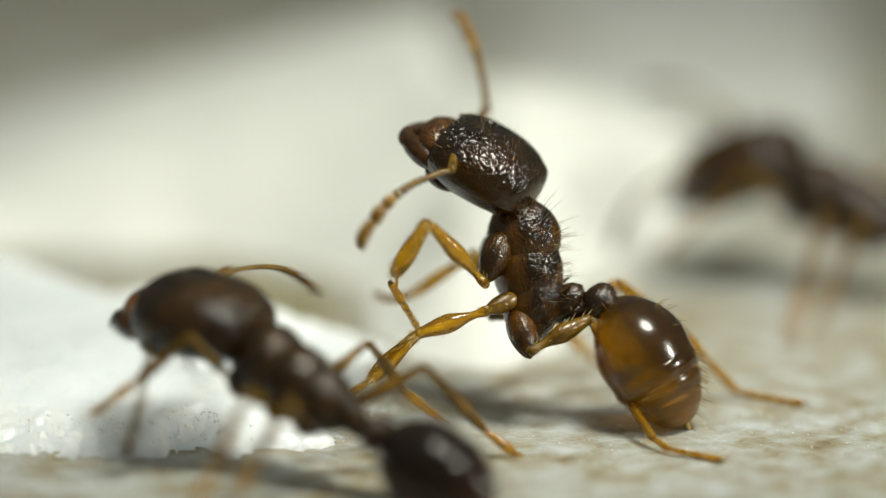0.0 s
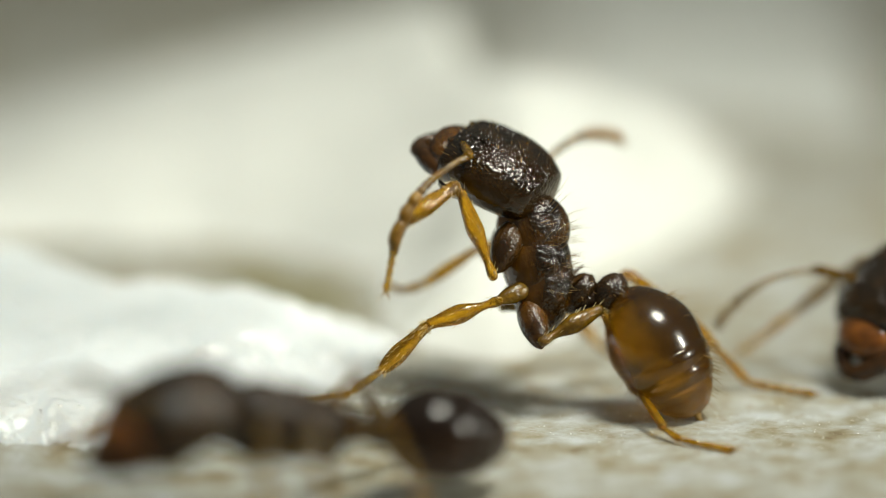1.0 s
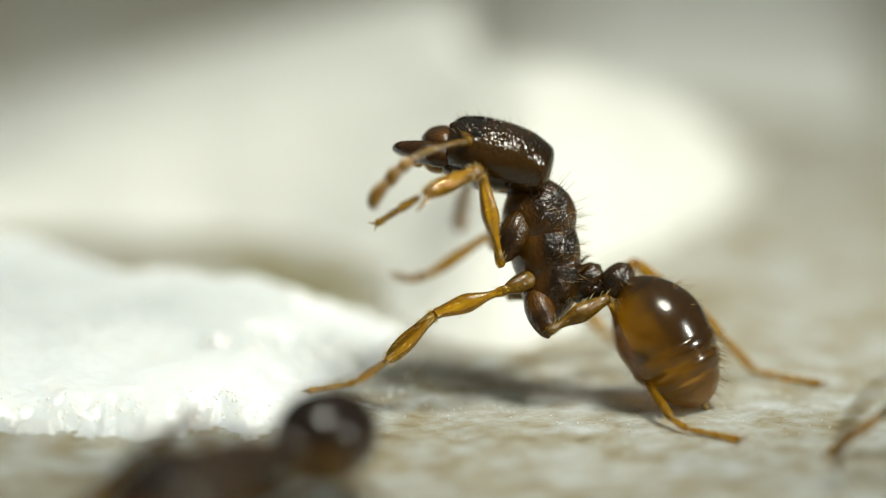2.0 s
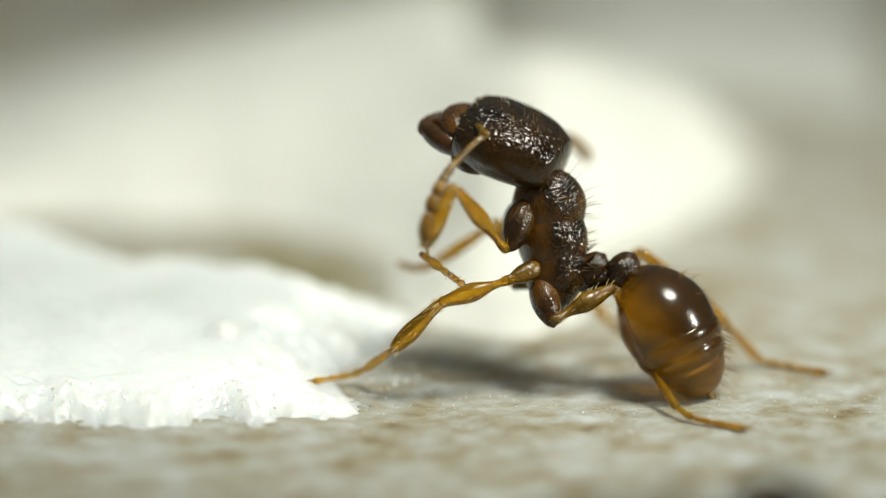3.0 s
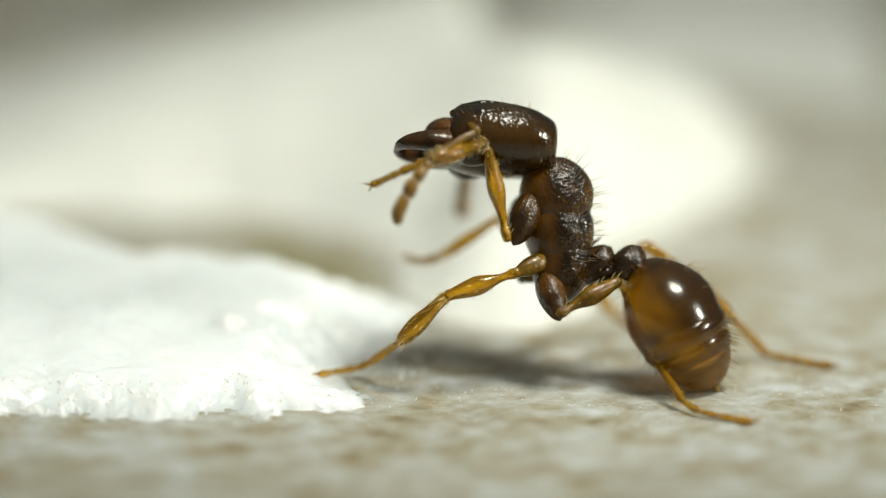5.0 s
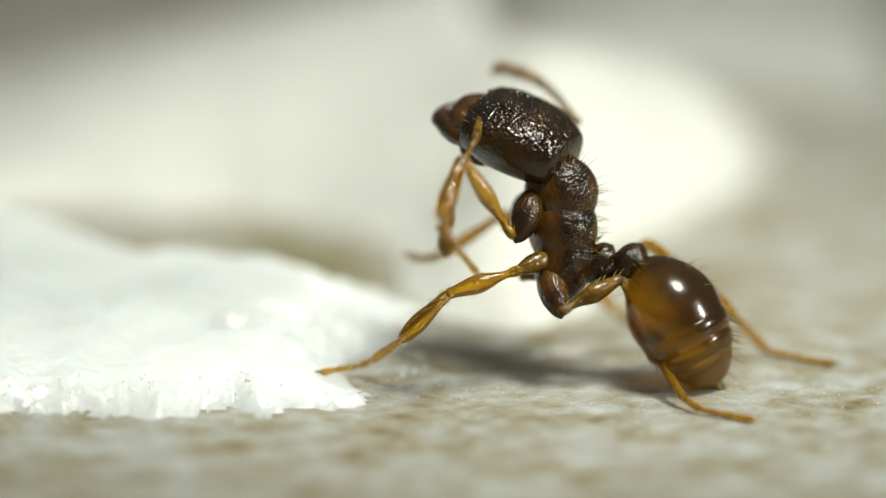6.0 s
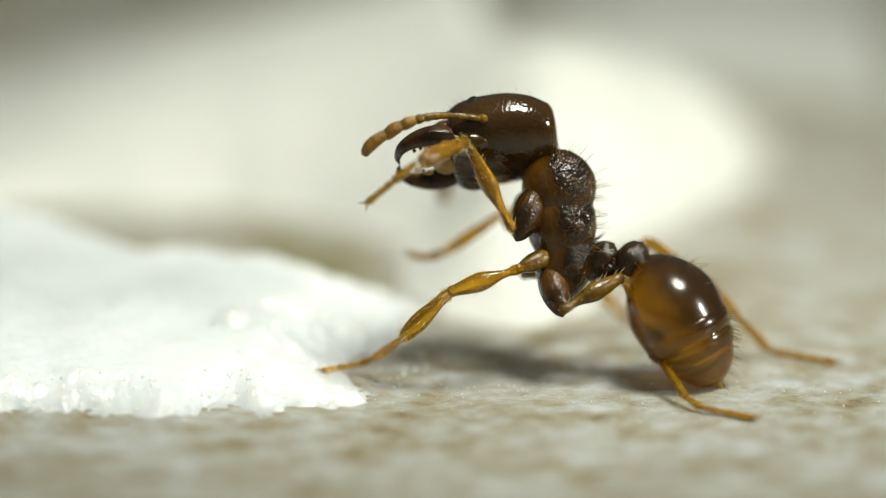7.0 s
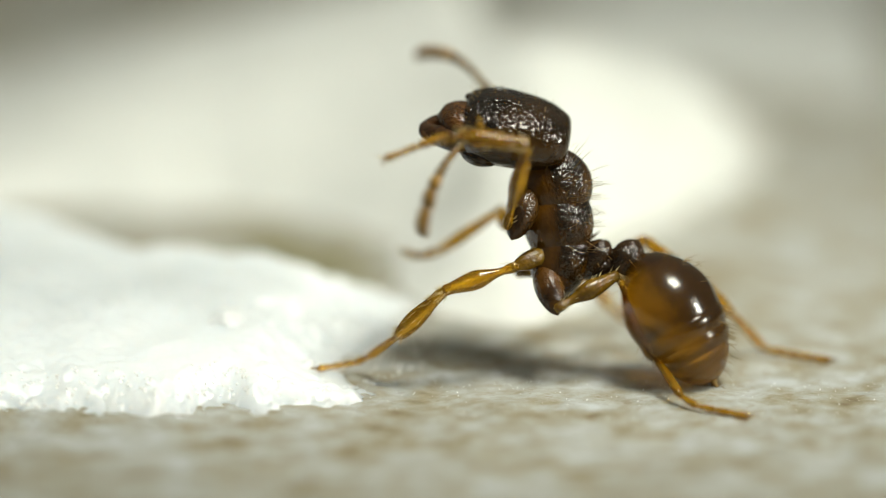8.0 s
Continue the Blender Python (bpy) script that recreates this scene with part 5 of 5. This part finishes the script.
    walk(funiculus, [
        (0.00, bone((0.231, -0.235, 1.756), (-0.327, -0.563, 1.369), UP)),
        (0.10, bone((0.205, -0.266, 1.758), (-0.405, -0.514, 1.633), UP)),
        (0.20, bone((0.217, -0.300, 1.760), (-0.467, -0.500, 1.788), UP)),
        (0.30, bone((0.210, -0.328, 1.761), (-0.523, -0.515, 1.835), UP)),
        (0.50, bone((0.233, -0.358, 1.707), (-0.585, -0.494, 1.833), UP)),
        (0.70, bone((0.180, -0.307, 1.650), (-0.601, -0.491, 1.732), UP)),
        (0.80, bone((0.191, -0.298, 1.681), (-0.367, -0.620, 1.311), UP)),
        (0.90, bone((0.239, -0.261, 1.742), (-0.252, -0.626, 1.230), UP)),
        (1.00, bone((0.268, -0.224, 1.784), (-0.197, -0.585, 1.290), UP)),
        (1.10, bone((0.248, -0.259, 1.748), (-0.247, -0.570, 1.414), UP)),
        (1.20, bone((0.294, -0.278, 1.727), (-0.320, -0.570, 1.457), UP)),
        (1.30, bone((0.289, -0.278, 1.778), (-0.422, -0.537, 1.618), UP)),
        (1.40, bone((0.358, -0.232, 1.854), (-0.427, -0.453, 1.814), UP)),
        (1.50, bone((0.371, -0.197, 1.856), (-0.513, -0.192, 1.874), UP)),
        (1.70, bone((0.271, -0.182, 1.895), (-0.484, -0.356, 2.012), UP)),
        (2.20, bone((0.217, -0.319, 1.782), (-0.192, -0.685, 1.271), UP)),
        (2.80, bone((0.235, -0.292, 1.828), (-0.063, -0.663, 1.298), UP)),
        (2.90, bone((0.196, -0.288, 1.772), (-0.031, -0.673, 1.196), UP)),
        (3.00, bone((0.292, -0.271, 1.794), (-0.110, -0.651, 1.162), UP)),
        (3.10, bone((0.334, -0.263, 1.759), (-0.326, -0.430, 1.214), UP)),
        (3.20, bone((0.293, -0.272, 1.698), (-0.378, -0.443, 1.138), UP)),
        (3.30, bone((0.178, -0.234, 1.642), (-0.127, -0.635, 1.013), UP)),
        (3.40, bone((0.212, -0.235, 1.715), (0.026, -0.644, 1.061), UP)),
        (3.50, bone((0.172, -0.202, 1.739), (-0.033, -0.600, 1.119), UP)),
        (3.60, bone((0.203, -0.237, 1.726), (-0.017, -0.587, 0.995), UP)),
        (3.70, bone((0.227, -0.262, 1.711), (-0.291, -0.600, 1.291), UP)),
        (3.80, bone((0.276, -0.292, 1.735), (-0.401, -0.554, 1.561), UP)),
        (3.90, bone((0.274, -0.339, 1.804), (-0.440, -0.577, 1.708), UP)),
        (4.00, bone((0.272, -0.378, 1.870), (-0.527, -0.610, 1.796), UP)),
        (4.20, bone((0.250, -0.247, 1.831), (-0.561, -0.459, 1.800), UP)),
        (4.40, bone((0.229, -0.161, 1.785), (-0.579, -0.346, 1.658), UP)),
        (4.50, bone((0.228, -0.114, 1.752), (-0.605, -0.185, 1.520), UP)),
        (4.70, bone((0.226, -0.099, 1.784), (-0.592, -0.176, 1.531), UP)),
        (5.20, bone((0.183, -0.348, 1.755), (-0.115, -0.735, 1.173), UP)),
        (5.80, bone((0.252, -0.322, 1.703), (-0.228, -0.701, 1.148), UP)),
        (5.90, bone((0.176, -0.246, 1.679), (0.027, -0.644, 1.060), UP)),
        (6.00, bone((0.187, -0.198, 1.691), (-0.011, -0.604, 1.047), UP)),
        (6.10, bone((0.204, -0.199, 1.712), (-0.031, -0.564, 0.993), UP)),
        (6.20, bone((0.228, -0.199, 1.729), (-0.033, -0.607, 1.043), UP)),
        (6.30, bone((0.245, -0.260, 1.753), (-0.287, -0.594, 1.344), UP)),
        (6.40, bone((0.262, -0.320, 1.788), (-0.414, -0.569, 1.656), UP)),
        (6.50, bone((0.279, -0.368, 1.877), (-0.490, -0.587, 1.845), UP)),
        (6.60, bone((0.261, -0.244, 1.840), (-0.491, -0.432, 1.908), UP)),
        (6.70, bone((0.205, -0.222, 1.834), (-0.517, -0.423, 1.862), UP)),
        (7.00, bone((0.224, -0.096, 1.777), (-0.578, -0.247, 1.581), UP)),
        (7.20, bone((0.210, -0.114, 1.761), (-0.550, -0.369, 1.611), UP)),
        (7.40, bone((0.214, -0.135, 1.804), (-0.594, -0.354, 1.771), UP)),
        (7.50, bone((0.198, -0.120, 1.895), (-0.584, -0.325, 1.909), UP)),
        (7.60, bone((0.202, -0.180, 1.912), (-0.550, -0.362, 2.000), UP)),
        (7.80, bone((0.228, -0.355, 1.767), (-0.459, -0.608, 1.625), UP)),
        (7.90, bone((0.232, -0.369, 1.731), (-0.418, -0.680, 1.397), UP)),
        (8.00, bone((0.236, -0.381, 1.792), (-0.154, -0.750, 1.146), UP)),
    ])
    walk(funiculus_far, [
        (0.00, bone((0.469, 0.976, 1.812), (0.254, 1.439, 2.370), UP)),
        (0.10, bone((0.382, 0.968, 1.819), (0.046, 1.458, 2.285), UP)),
        (0.20, bone((0.125, 0.919, 1.735), (-0.623, 1.049, 2.161), UP)),
        (0.30, bone((0.024, 0.876, 1.739), (-0.705, 0.966, 2.036), UP)),
        (0.40, bone((-0.021, 0.843, 1.702), (-0.792, 0.887, 1.846), UP)),
        (0.50, bone((-0.066, 0.795, 1.629), (-0.807, 0.915, 1.653), UP)),
        (0.60, bone((-0.036, 0.819, 1.597), (-0.737, 1.037, 1.434), UP)),
        (0.70, bone((0.183, 0.911, 1.624), (-0.303, 1.342, 1.494), UP)),
        (0.80, bone((0.345, 0.933, 1.671), (-0.026, 1.422, 1.730), UP)),
        (0.90, bone((0.432, 0.948, 1.641), (0.179, 1.442, 1.719), UP)),
        (1.00, bone((0.762, 0.694, 1.454), (1.279, 1.170, 1.472), UP)),
        (1.10, bone((0.756, 0.650, 1.480), (1.370, 1.007, 1.224), UP)),
        (1.20, bone((0.638, 0.716, 1.472), (1.112, 0.990, 0.956), UP)),
        (1.40, bone((0.438, 0.780, 1.359), (0.441, 1.101, 0.868), UP)),
        (1.70, bone((0.313, 0.860, 1.313), (0.239, 1.203, 0.894), UP)),
        (2.30, bone((0.368, 0.760, 1.378), (0.180, 1.080, 0.886), UP)),
        (2.80, bone((0.465, 0.838, 1.436), (0.468, 1.136, 0.872), UP)),
        (3.00, bone((0.644, 0.714, 1.417), (0.883, 1.129, 1.235), UP)),
        (3.20, bone((0.749, 0.664, 1.500), (0.583, 1.171, 1.619), UP)),
        (3.30, bone((0.832, 0.594, 1.511), (0.454, 1.129, 1.720), UP)),
        (3.40, bone((0.929, 0.534, 1.597), (0.848, 1.094, 1.890), UP)),
        (3.50, bone((0.963, 0.505, 1.577), (1.328, 1.034, 1.768), UP)),
        (3.60, bone((0.972, 0.313, 1.666), (1.511, 0.777, 1.647), UP)),
        (3.70, bone((0.940, 0.299, 1.666), (1.524, 0.723, 1.513), UP)),
        (3.80, bone((0.892, 0.267, 1.613), (1.393, 0.657, 1.349), UP)),
        (3.90, bone((0.803, 0.437, 1.536), (1.197, 0.813, 1.227), UP)),
        (4.00, bone((0.539, 0.587, 1.410), (0.656, 0.929, 0.992), UP)),
        (4.20, bone((0.273, 0.875, 1.362), (0.084, 1.207, 0.907), UP)),
        (4.50, bone((0.193, 0.947, 1.340), (-0.015, 1.239, 0.757), UP)),
        (4.70, bone((0.210, 0.942, 1.340), (-0.002, 1.241, 0.778), UP)),
        (5.20, bone((0.261, 0.787, 1.380), (0.187, 1.096, 0.853), UP)),
        (5.80, bone((0.406, 0.771, 1.379), (0.333, 1.091, 0.888), UP)),
        (5.90, bone((0.631, 0.712, 1.464), (0.340, 1.082, 1.297), UP)),
        (6.00, bone((0.856, 0.653, 1.549), (0.292, 1.082, 1.798), UP)),
        (6.10, bone((0.892, 0.649, 1.607), (0.616, 1.231, 1.969), UP)),
        (6.20, bone((0.883, 0.664, 1.584), (0.638, 1.255, 1.980), UP)),
        (6.30, bone((0.873, 0.587, 1.640), (0.817, 1.168, 2.002), UP)),
        (6.40, bone((0.855, 0.510, 1.680), (0.891, 1.069, 1.969), UP)),
        (6.50, bone((0.734, 0.562, 1.662), (0.859, 1.021, 1.626), UP)),
        (6.60, bone((0.510, 0.772, 1.443), (0.399, 1.104, 0.989), UP)),
        (7.00, bone((0.208, 0.938, 1.276), (0.019, 1.291, 0.893), UP)),
        (7.60, bone((0.299, 0.879, 1.365), (0.187, 1.255, 1.055), UP)),
        (7.80, bone((0.345, 0.809, 1.462), (0.339, 1.319, 1.589), UP)),
        (7.90, bone((0.319, 0.870, 1.660), (0.112, 1.359, 1.722), UP)),
        (8.00, bone((0.297, 0.870, 1.678), (-0.120, 1.363, 1.752), UP)),
    ])
    walk(scape, [
        (0.00, bone((0.231, -0.235, 1.756), (0.255, 0.111, 1.853), UP)),
        (0.10, bone((0.205, -0.266, 1.758), (0.239, 0.085, 1.830), UP)),
        (0.20, bone((0.217, -0.300, 1.760), (0.224, 0.059, 1.808), UP)),
        (0.30, bone((0.210, -0.328, 1.761), (0.210, 0.031, 1.785), UP)),
        (0.50, bone((0.233, -0.358, 1.707), (0.207, -0.004, 1.778), UP)),
        (0.70, bone((0.180, -0.307, 1.650), (0.183, 0.037, 1.757), UP)),
        (0.80, bone((0.191, -0.298, 1.681), (0.173, 0.058, 1.747), UP)),
        (0.90, bone((0.239, -0.261, 1.742), (0.194, 0.096, 1.759), UP)),
        (1.00, bone((0.268, -0.224, 1.784), (0.217, 0.134, 1.770), UP)),
        (1.10, bone((0.248, -0.259, 1.748), (0.201, 0.099, 1.774), UP)),
        (1.20, bone((0.294, -0.278, 1.727), (0.189, 0.064, 1.778), UP)),
        (1.30, bone((0.289, -0.278, 1.778), (0.184, 0.066, 1.796), UP)),
        (1.40, bone((0.358, -0.232, 1.854), (0.173, 0.075, 1.806), UP)),
        (1.50, bone((0.371, -0.197, 1.856), (0.155, 0.087, 1.806), UP)),
        (1.70, bone((0.271, -0.182, 1.895), (0.135, 0.123, 1.759), UP)),
        (2.20, bone((0.217, -0.319, 1.782), (0.197, 0.042, 1.793), UP)),
        (2.80, bone((0.235, -0.292, 1.828), (0.235, 0.060, 1.744), UP)),
        (2.90, bone((0.196, -0.288, 1.772), (0.225, 0.071, 1.757), UP)),
        (3.00, bone((0.292, -0.271, 1.794), (0.216, 0.082, 1.769), UP)),
        (3.10, bone((0.334, -0.263, 1.759), (0.215, 0.078, 1.765), UP)),
        (3.20, bone((0.293, -0.272, 1.698), (0.214, 0.074, 1.761), UP)),
        (3.30, bone((0.178, -0.234, 1.642), (0.234, 0.096, 1.776), UP)),
        (3.40, bone((0.212, -0.235, 1.715), (0.256, 0.116, 1.791), UP)),
        (3.50, bone((0.172, -0.202, 1.739), (0.279, 0.136, 1.806), UP)),
        (3.60, bone((0.203, -0.237, 1.726), (0.261, 0.111, 1.802), UP)),
        (3.70, bone((0.227, -0.262, 1.711), (0.244, 0.087, 1.799), UP)),
        (3.80, bone((0.276, -0.292, 1.735), (0.229, 0.062, 1.796), UP)),
        (3.90, bone((0.274, -0.339, 1.804), (0.240, 0.019, 1.834), UP)),
        (4.00, bone((0.272, -0.378, 1.870), (0.256, -0.017, 1.872), UP)),
        (4.20, bone((0.250, -0.247, 1.831), (0.146, 0.093, 1.760), UP)),
        (4.40, bone((0.229, -0.161, 1.785), (0.074, 0.151, 1.687), UP)),
        (4.50, bone((0.228, -0.114, 1.752), (0.045, 0.178, 1.643), UP)),
        (4.70, bone((0.226, -0.099, 1.784), (0.043, 0.179, 1.644), UP)),
        (5.20, bone((0.183, -0.348, 1.755), (0.131, 0.009, 1.777), UP)),
        (5.80, bone((0.252, -0.322, 1.703), (0.163, 0.027, 1.727), UP)),
        (5.90, bone((0.176, -0.246, 1.679), (0.199, 0.106, 1.761), UP)),
        (6.00, bone((0.187, -0.198, 1.691), (0.222, 0.150, 1.781), UP)),
        (6.10, bone((0.204, -0.199, 1.712), (0.230, 0.153, 1.789), UP)),
        (6.20, bone((0.228, -0.199, 1.729), (0.239, 0.155, 1.796), UP)),
        (6.30, bone((0.245, -0.260, 1.753), (0.231, 0.095, 1.811), UP)),
        (6.40, bone((0.262, -0.320, 1.788), (0.232, 0.038, 1.826), UP)),
        (6.50, bone((0.279, -0.368, 1.877), (0.226, -0.012, 1.866), UP)),
        (6.60, bone((0.261, -0.244, 1.840), (0.138, 0.092, 1.784), UP)),
        (6.70, bone((0.205, -0.222, 1.834), (0.108, 0.116, 1.756), UP)),
        (7.00, bone((0.224, -0.096, 1.777), (0.037, 0.186, 1.650), UP)),
        (7.20, bone((0.210, -0.114, 1.761), (0.041, 0.185, 1.648), UP)),
        (7.40, bone((0.214, -0.135, 1.804), (0.046, 0.164, 1.691), UP)),
        (7.50, bone((0.198, -0.120, 1.895), (0.051, 0.153, 1.711), UP)),
        (7.60, bone((0.202, -0.180, 1.912), (0.081, 0.101, 1.721), UP)),
        (7.80, bone((0.228, -0.355, 1.767), (0.153, -0.002, 1.752), UP)),
        (7.90, bone((0.232, -0.369, 1.731), (0.187, -0.012, 1.757), UP)),
        (8.00, bone((0.236, -0.381, 1.792), (0.221, -0.022, 1.761), UP)),
    ])
    walk(scape_far, [
        (0.00, bone((0.469, 0.976, 1.812), (0.366, 0.368, 1.871), UP)),
        (0.10, bone((0.382, 0.968, 1.819), (0.331, 0.349, 1.846), UP)),
        (0.20, bone((0.125, 0.919, 1.735), (0.298, 0.329, 1.820), UP)),
        (0.30, bone((0.024, 0.876, 1.739), (0.266, 0.306, 1.795), UP)),
        (0.40, bone((-0.021, 0.843, 1.702), (0.250, 0.291, 1.788), UP)),
        (0.50, bone((-0.066, 0.795, 1.629), (0.235, 0.275, 1.782), UP)),
        (0.60, bone((-0.036, 0.819, 1.597), (0.239, 0.293, 1.775), UP)),
        (0.70, bone((0.183, 0.911, 1.624), (0.244, 0.310, 1.768), UP)),
        (0.80, bone((0.345, 0.933, 1.671), (0.251, 0.327, 1.761), UP)),
        (0.90, bone((0.432, 0.948, 1.641), (0.297, 0.356, 1.777), UP)),
        (1.00, bone((0.762, 0.694, 1.454), (0.347, 0.381, 1.793), UP)),
        (1.10, bone((0.756, 0.650, 1.480), (0.305, 0.358, 1.792), UP)),
        (1.20, bone((0.638, 0.716, 1.472), (0.266, 0.332, 1.791), UP)),
        (1.40, bone((0.438, 0.780, 1.359), (0.175, 0.336, 1.705), UP)),
        (1.70, bone((0.313, 0.860, 1.313), (0.122, 0.331, 1.573), UP)),
        (2.30, bone((0.368, 0.760, 1.378), (0.261, 0.312, 1.796), UP)),
        (2.80, bone((0.465, 0.838, 1.436), (0.312, 0.329, 1.758), UP)),
        (3.00, bone((0.644, 0.714, 1.417), (0.304, 0.348, 1.784), UP)),
        (3.20, bone((0.749, 0.664, 1.500), (0.296, 0.342, 1.775), UP)),
        (3.30, bone((0.832, 0.594, 1.511), (0.333, 0.358, 1.793), UP)),
        (3.40, bone((0.929, 0.534, 1.597), (0.371, 0.371, 1.811), UP)),
        (3.50, bone((0.963, 0.505, 1.577), (0.409, 0.382, 1.828), UP)),
        (3.60, bone((0.972, 0.313, 1.666), (0.374, 0.367, 1.822), UP)),
        (3.70, bone((0.940, 0.299, 1.666), (0.340, 0.349, 1.815), UP)),
        (3.80, bone((0.892, 0.267, 1.613), (0.307, 0.331, 1.809), UP)),
        (3.90, bone((0.803, 0.437, 1.536), (0.276, 0.297, 1.832), UP)),
        (4.00, bone((0.539, 0.587, 1.410), (0.249, 0.262, 1.854), UP)),
        (4.20, bone((0.273, 0.875, 1.362), (0.129, 0.320, 1.597), UP)),
        (4.50, bone((0.193, 0.947, 1.340), (0.085, 0.339, 1.417), UP)),
        (4.70, bone((0.210, 0.942, 1.340), (0.083, 0.340, 1.419), UP)),
        (5.20, bone((0.261, 0.787, 1.380), (0.124, 0.282, 1.718), UP)),
        (5.80, bone((0.406, 0.771, 1.379), (0.207, 0.303, 1.735), UP)),
        (5.90, bone((0.631, 0.712, 1.464), (0.297, 0.368, 1.779), UP)),
        (6.00, bone((0.856, 0.653, 1.549), (0.351, 0.398, 1.804), UP)),
        (6.10, bone((0.892, 0.649, 1.607), (0.362, 0.399, 1.812), UP)),
        (6.20, bone((0.883, 0.664, 1.584), (0.373, 0.400, 1.820), UP)),
        (6.30, bone((0.873, 0.587, 1.640), (0.328, 0.358, 1.828), UP)),
        (6.40, bone((0.855, 0.510, 1.680), (0.289, 0.312, 1.836), UP)),
        (6.50, bone((0.734, 0.562, 1.662), (0.218, 0.267, 1.843), UP)),
        (6.60, bone((0.510, 0.772, 1.443), (0.122, 0.324, 1.628), UP)),
        (7.00, bone((0.208, 0.938, 1.276), (0.085, 0.347, 1.426), UP)),
        (7.60, bone((0.299, 0.879, 1.365), (0.086, 0.327, 1.556), UP)),
        (7.80, bone((0.345, 0.809, 1.462), (0.152, 0.275, 1.713), UP)),
        (7.90, bone((0.319, 0.870, 1.660), (0.189, 0.267, 1.738), UP)),
        (8.00, bone((0.297, 0.870, 1.678), (0.227, 0.258, 1.762), UP)),
    ])
    walk(groomer['head'], [
        (0.00, head_pose((0.600, 0.110, 1.510), 28.1, -4, -22)),
        (0.30, head_pose((0.563, 0.098, 1.451), 21.8, -2, -11)),
        (0.50, head_pose((0.550, 0.099, 1.455), 19.9, -1, -5.5)),
        (0.80, head_pose((0.550, 0.091, 1.424), 19.9, -2.8, -15.4)),
        (1.00, head_pose((0.613, 0.093, 1.422), 22.7, -4.8, -26.4)),
        (1.20, head_pose((0.591, 0.098, 1.437), 20.9, -2.8, -15.4)),
        (1.50, head_pose((0.530, 0.097, 1.490), 18.0, 34, 0)),
        (1.70, head_pose((0.552, 0.100, 1.495), 11.0, 42, 0)),
        (2.25, head_pose((0.598, 0.101, 1.448), 20.8, -2, -11)),
        (2.80, head_pose((0.647, 0.092, 1.448), 18.9, -2.8, -15.4)),
        (3.00, head_pose((0.626, 0.099, 1.475), 19.5, -3.2, -17.6)),
        (3.20, head_pose((0.627, 0.098, 1.472), 18.7, -3, -16.5)),
        (3.50, head_pose((0.666, 0.100, 1.443), 24.7, -4.8, -26.4)),
        (3.80, head_pose((0.621, 0.099, 1.441), 22.9, -2.8, -15.4)),
        (4.00, head_pose((0.594, 0.109, 1.474), 27.0, 4, 0)),
        (4.20, head_pose((0.589, 0.095, 1.477), 13.0, 36, 0)),
        (4.50, head_pose((0.547, 0.103, 1.504), -3.0, 55, 0)),
        (4.70, head_pose((0.545, 0.104, 1.506), -3.0, 55, 0)),
        (5.25, head_pose((0.542, 0.105, 1.461), 15.0, 8, 0)),
        (5.80, head_pose((0.596, 0.102, 1.449), 12.2, -1.6, -8.8)),
        (5.90, head_pose((0.622, 0.102, 1.451), 17.0, -3.6, -19.8)),
        (6.00, head_pose((0.632, 0.103, 1.454), 19.7, -4.8, -26.4)),
        (6.20, head_pose((0.640, 0.104, 1.457), 21.5, -5, -27.5)),
        (6.40, head_pose((0.615, 0.106, 1.463), 23.8, -2, -11)),
        (6.50, head_pose((0.576, 0.111, 1.479), 25.0, 5, 0)),
        (6.60, head_pose((0.581, 0.102, 1.501), 13.0, 34, 0)),
        (7.00, head_pose((0.543, 0.111, 1.529), -5.0, 55, 0)),
        (7.20, head_pose((0.548, 0.110, 1.527), -5.0, 55, 0)),
        (7.50, head_pose((0.536, 0.106, 1.513), 3.0, 48, 0)),
        (7.60, head_pose((0.559, 0.102, 1.501), 5.0, 36, 0)),
        (7.80, head_pose((0.581, 0.110, 1.508), 9.0, 8, 0)),
        (8.00, head_pose((0.637, 0.110, 1.506), 12.8, -0.2, -1.1)),
    ])
    for mandible, way in zip(groomer['mandibles'], (1, -1)):
        walk(mandible, [(t, mandible_pose(way, a)) for t, a in (
            (0, 6), (0.3, 6), (0.5, 12), (0.8, 8), (1, 6), (1.2, 6), (1.5, 36), (1.7, 37), (2.25, 12), (2.8, 8), (3, 8), (3.2, 6), (3.5, 6), (3.8, 6), (4, 12), (4.2, 26), (4.5, 38), (4.7, 38), (5.25, 18), (5.8, 6), (5.9, 6), (6, 6), (6.2, 6), (6.4, 8), (6.5, 14), (6.6, 28), (7, 38), (7.2, 36), (7.5, 13), (7.6, 12), (7.8, 6), (8, 4))])
    sway(groomer['thorax'][0], ((0, -0.0262, -0.0078), (0.5, -0.0525, -0.0196), (1, -0.0412, -0.0196), (1.5, -0.0488, -0.0118), (3, -0.0150, -0.0039), (3.5, 0.0000, 0.0000), (4, -0.0150, -0.0078), (4.5, -0.0150, 0.0118), (6, 0.0150, 0.0235), (6.5, -0.0037, 0.0157), (7, -0.0075, 0.0471), (7.5, -0.0262, 0.0471), (8, 0.0000, 0.0471)))
    sway(groomer['thorax'][1], ((0, -0.0075, 0.0000), (0.5, -0.0262, -0.0157), (1, -0.0262, -0.0078), (1.5, -0.0225, -0.0078), (3, 0.0000, 0.0000), (4, -0.0037, -0.0039), (4.5, -0.0037, 0.0137), (6, 0.0150, 0.0196), (6.5, 0.0000, 0.0157), (7, 0.0000, 0.0392), (7.5, -0.0112, 0.0392), (8, 0.0112, 0.0392)))


motions()
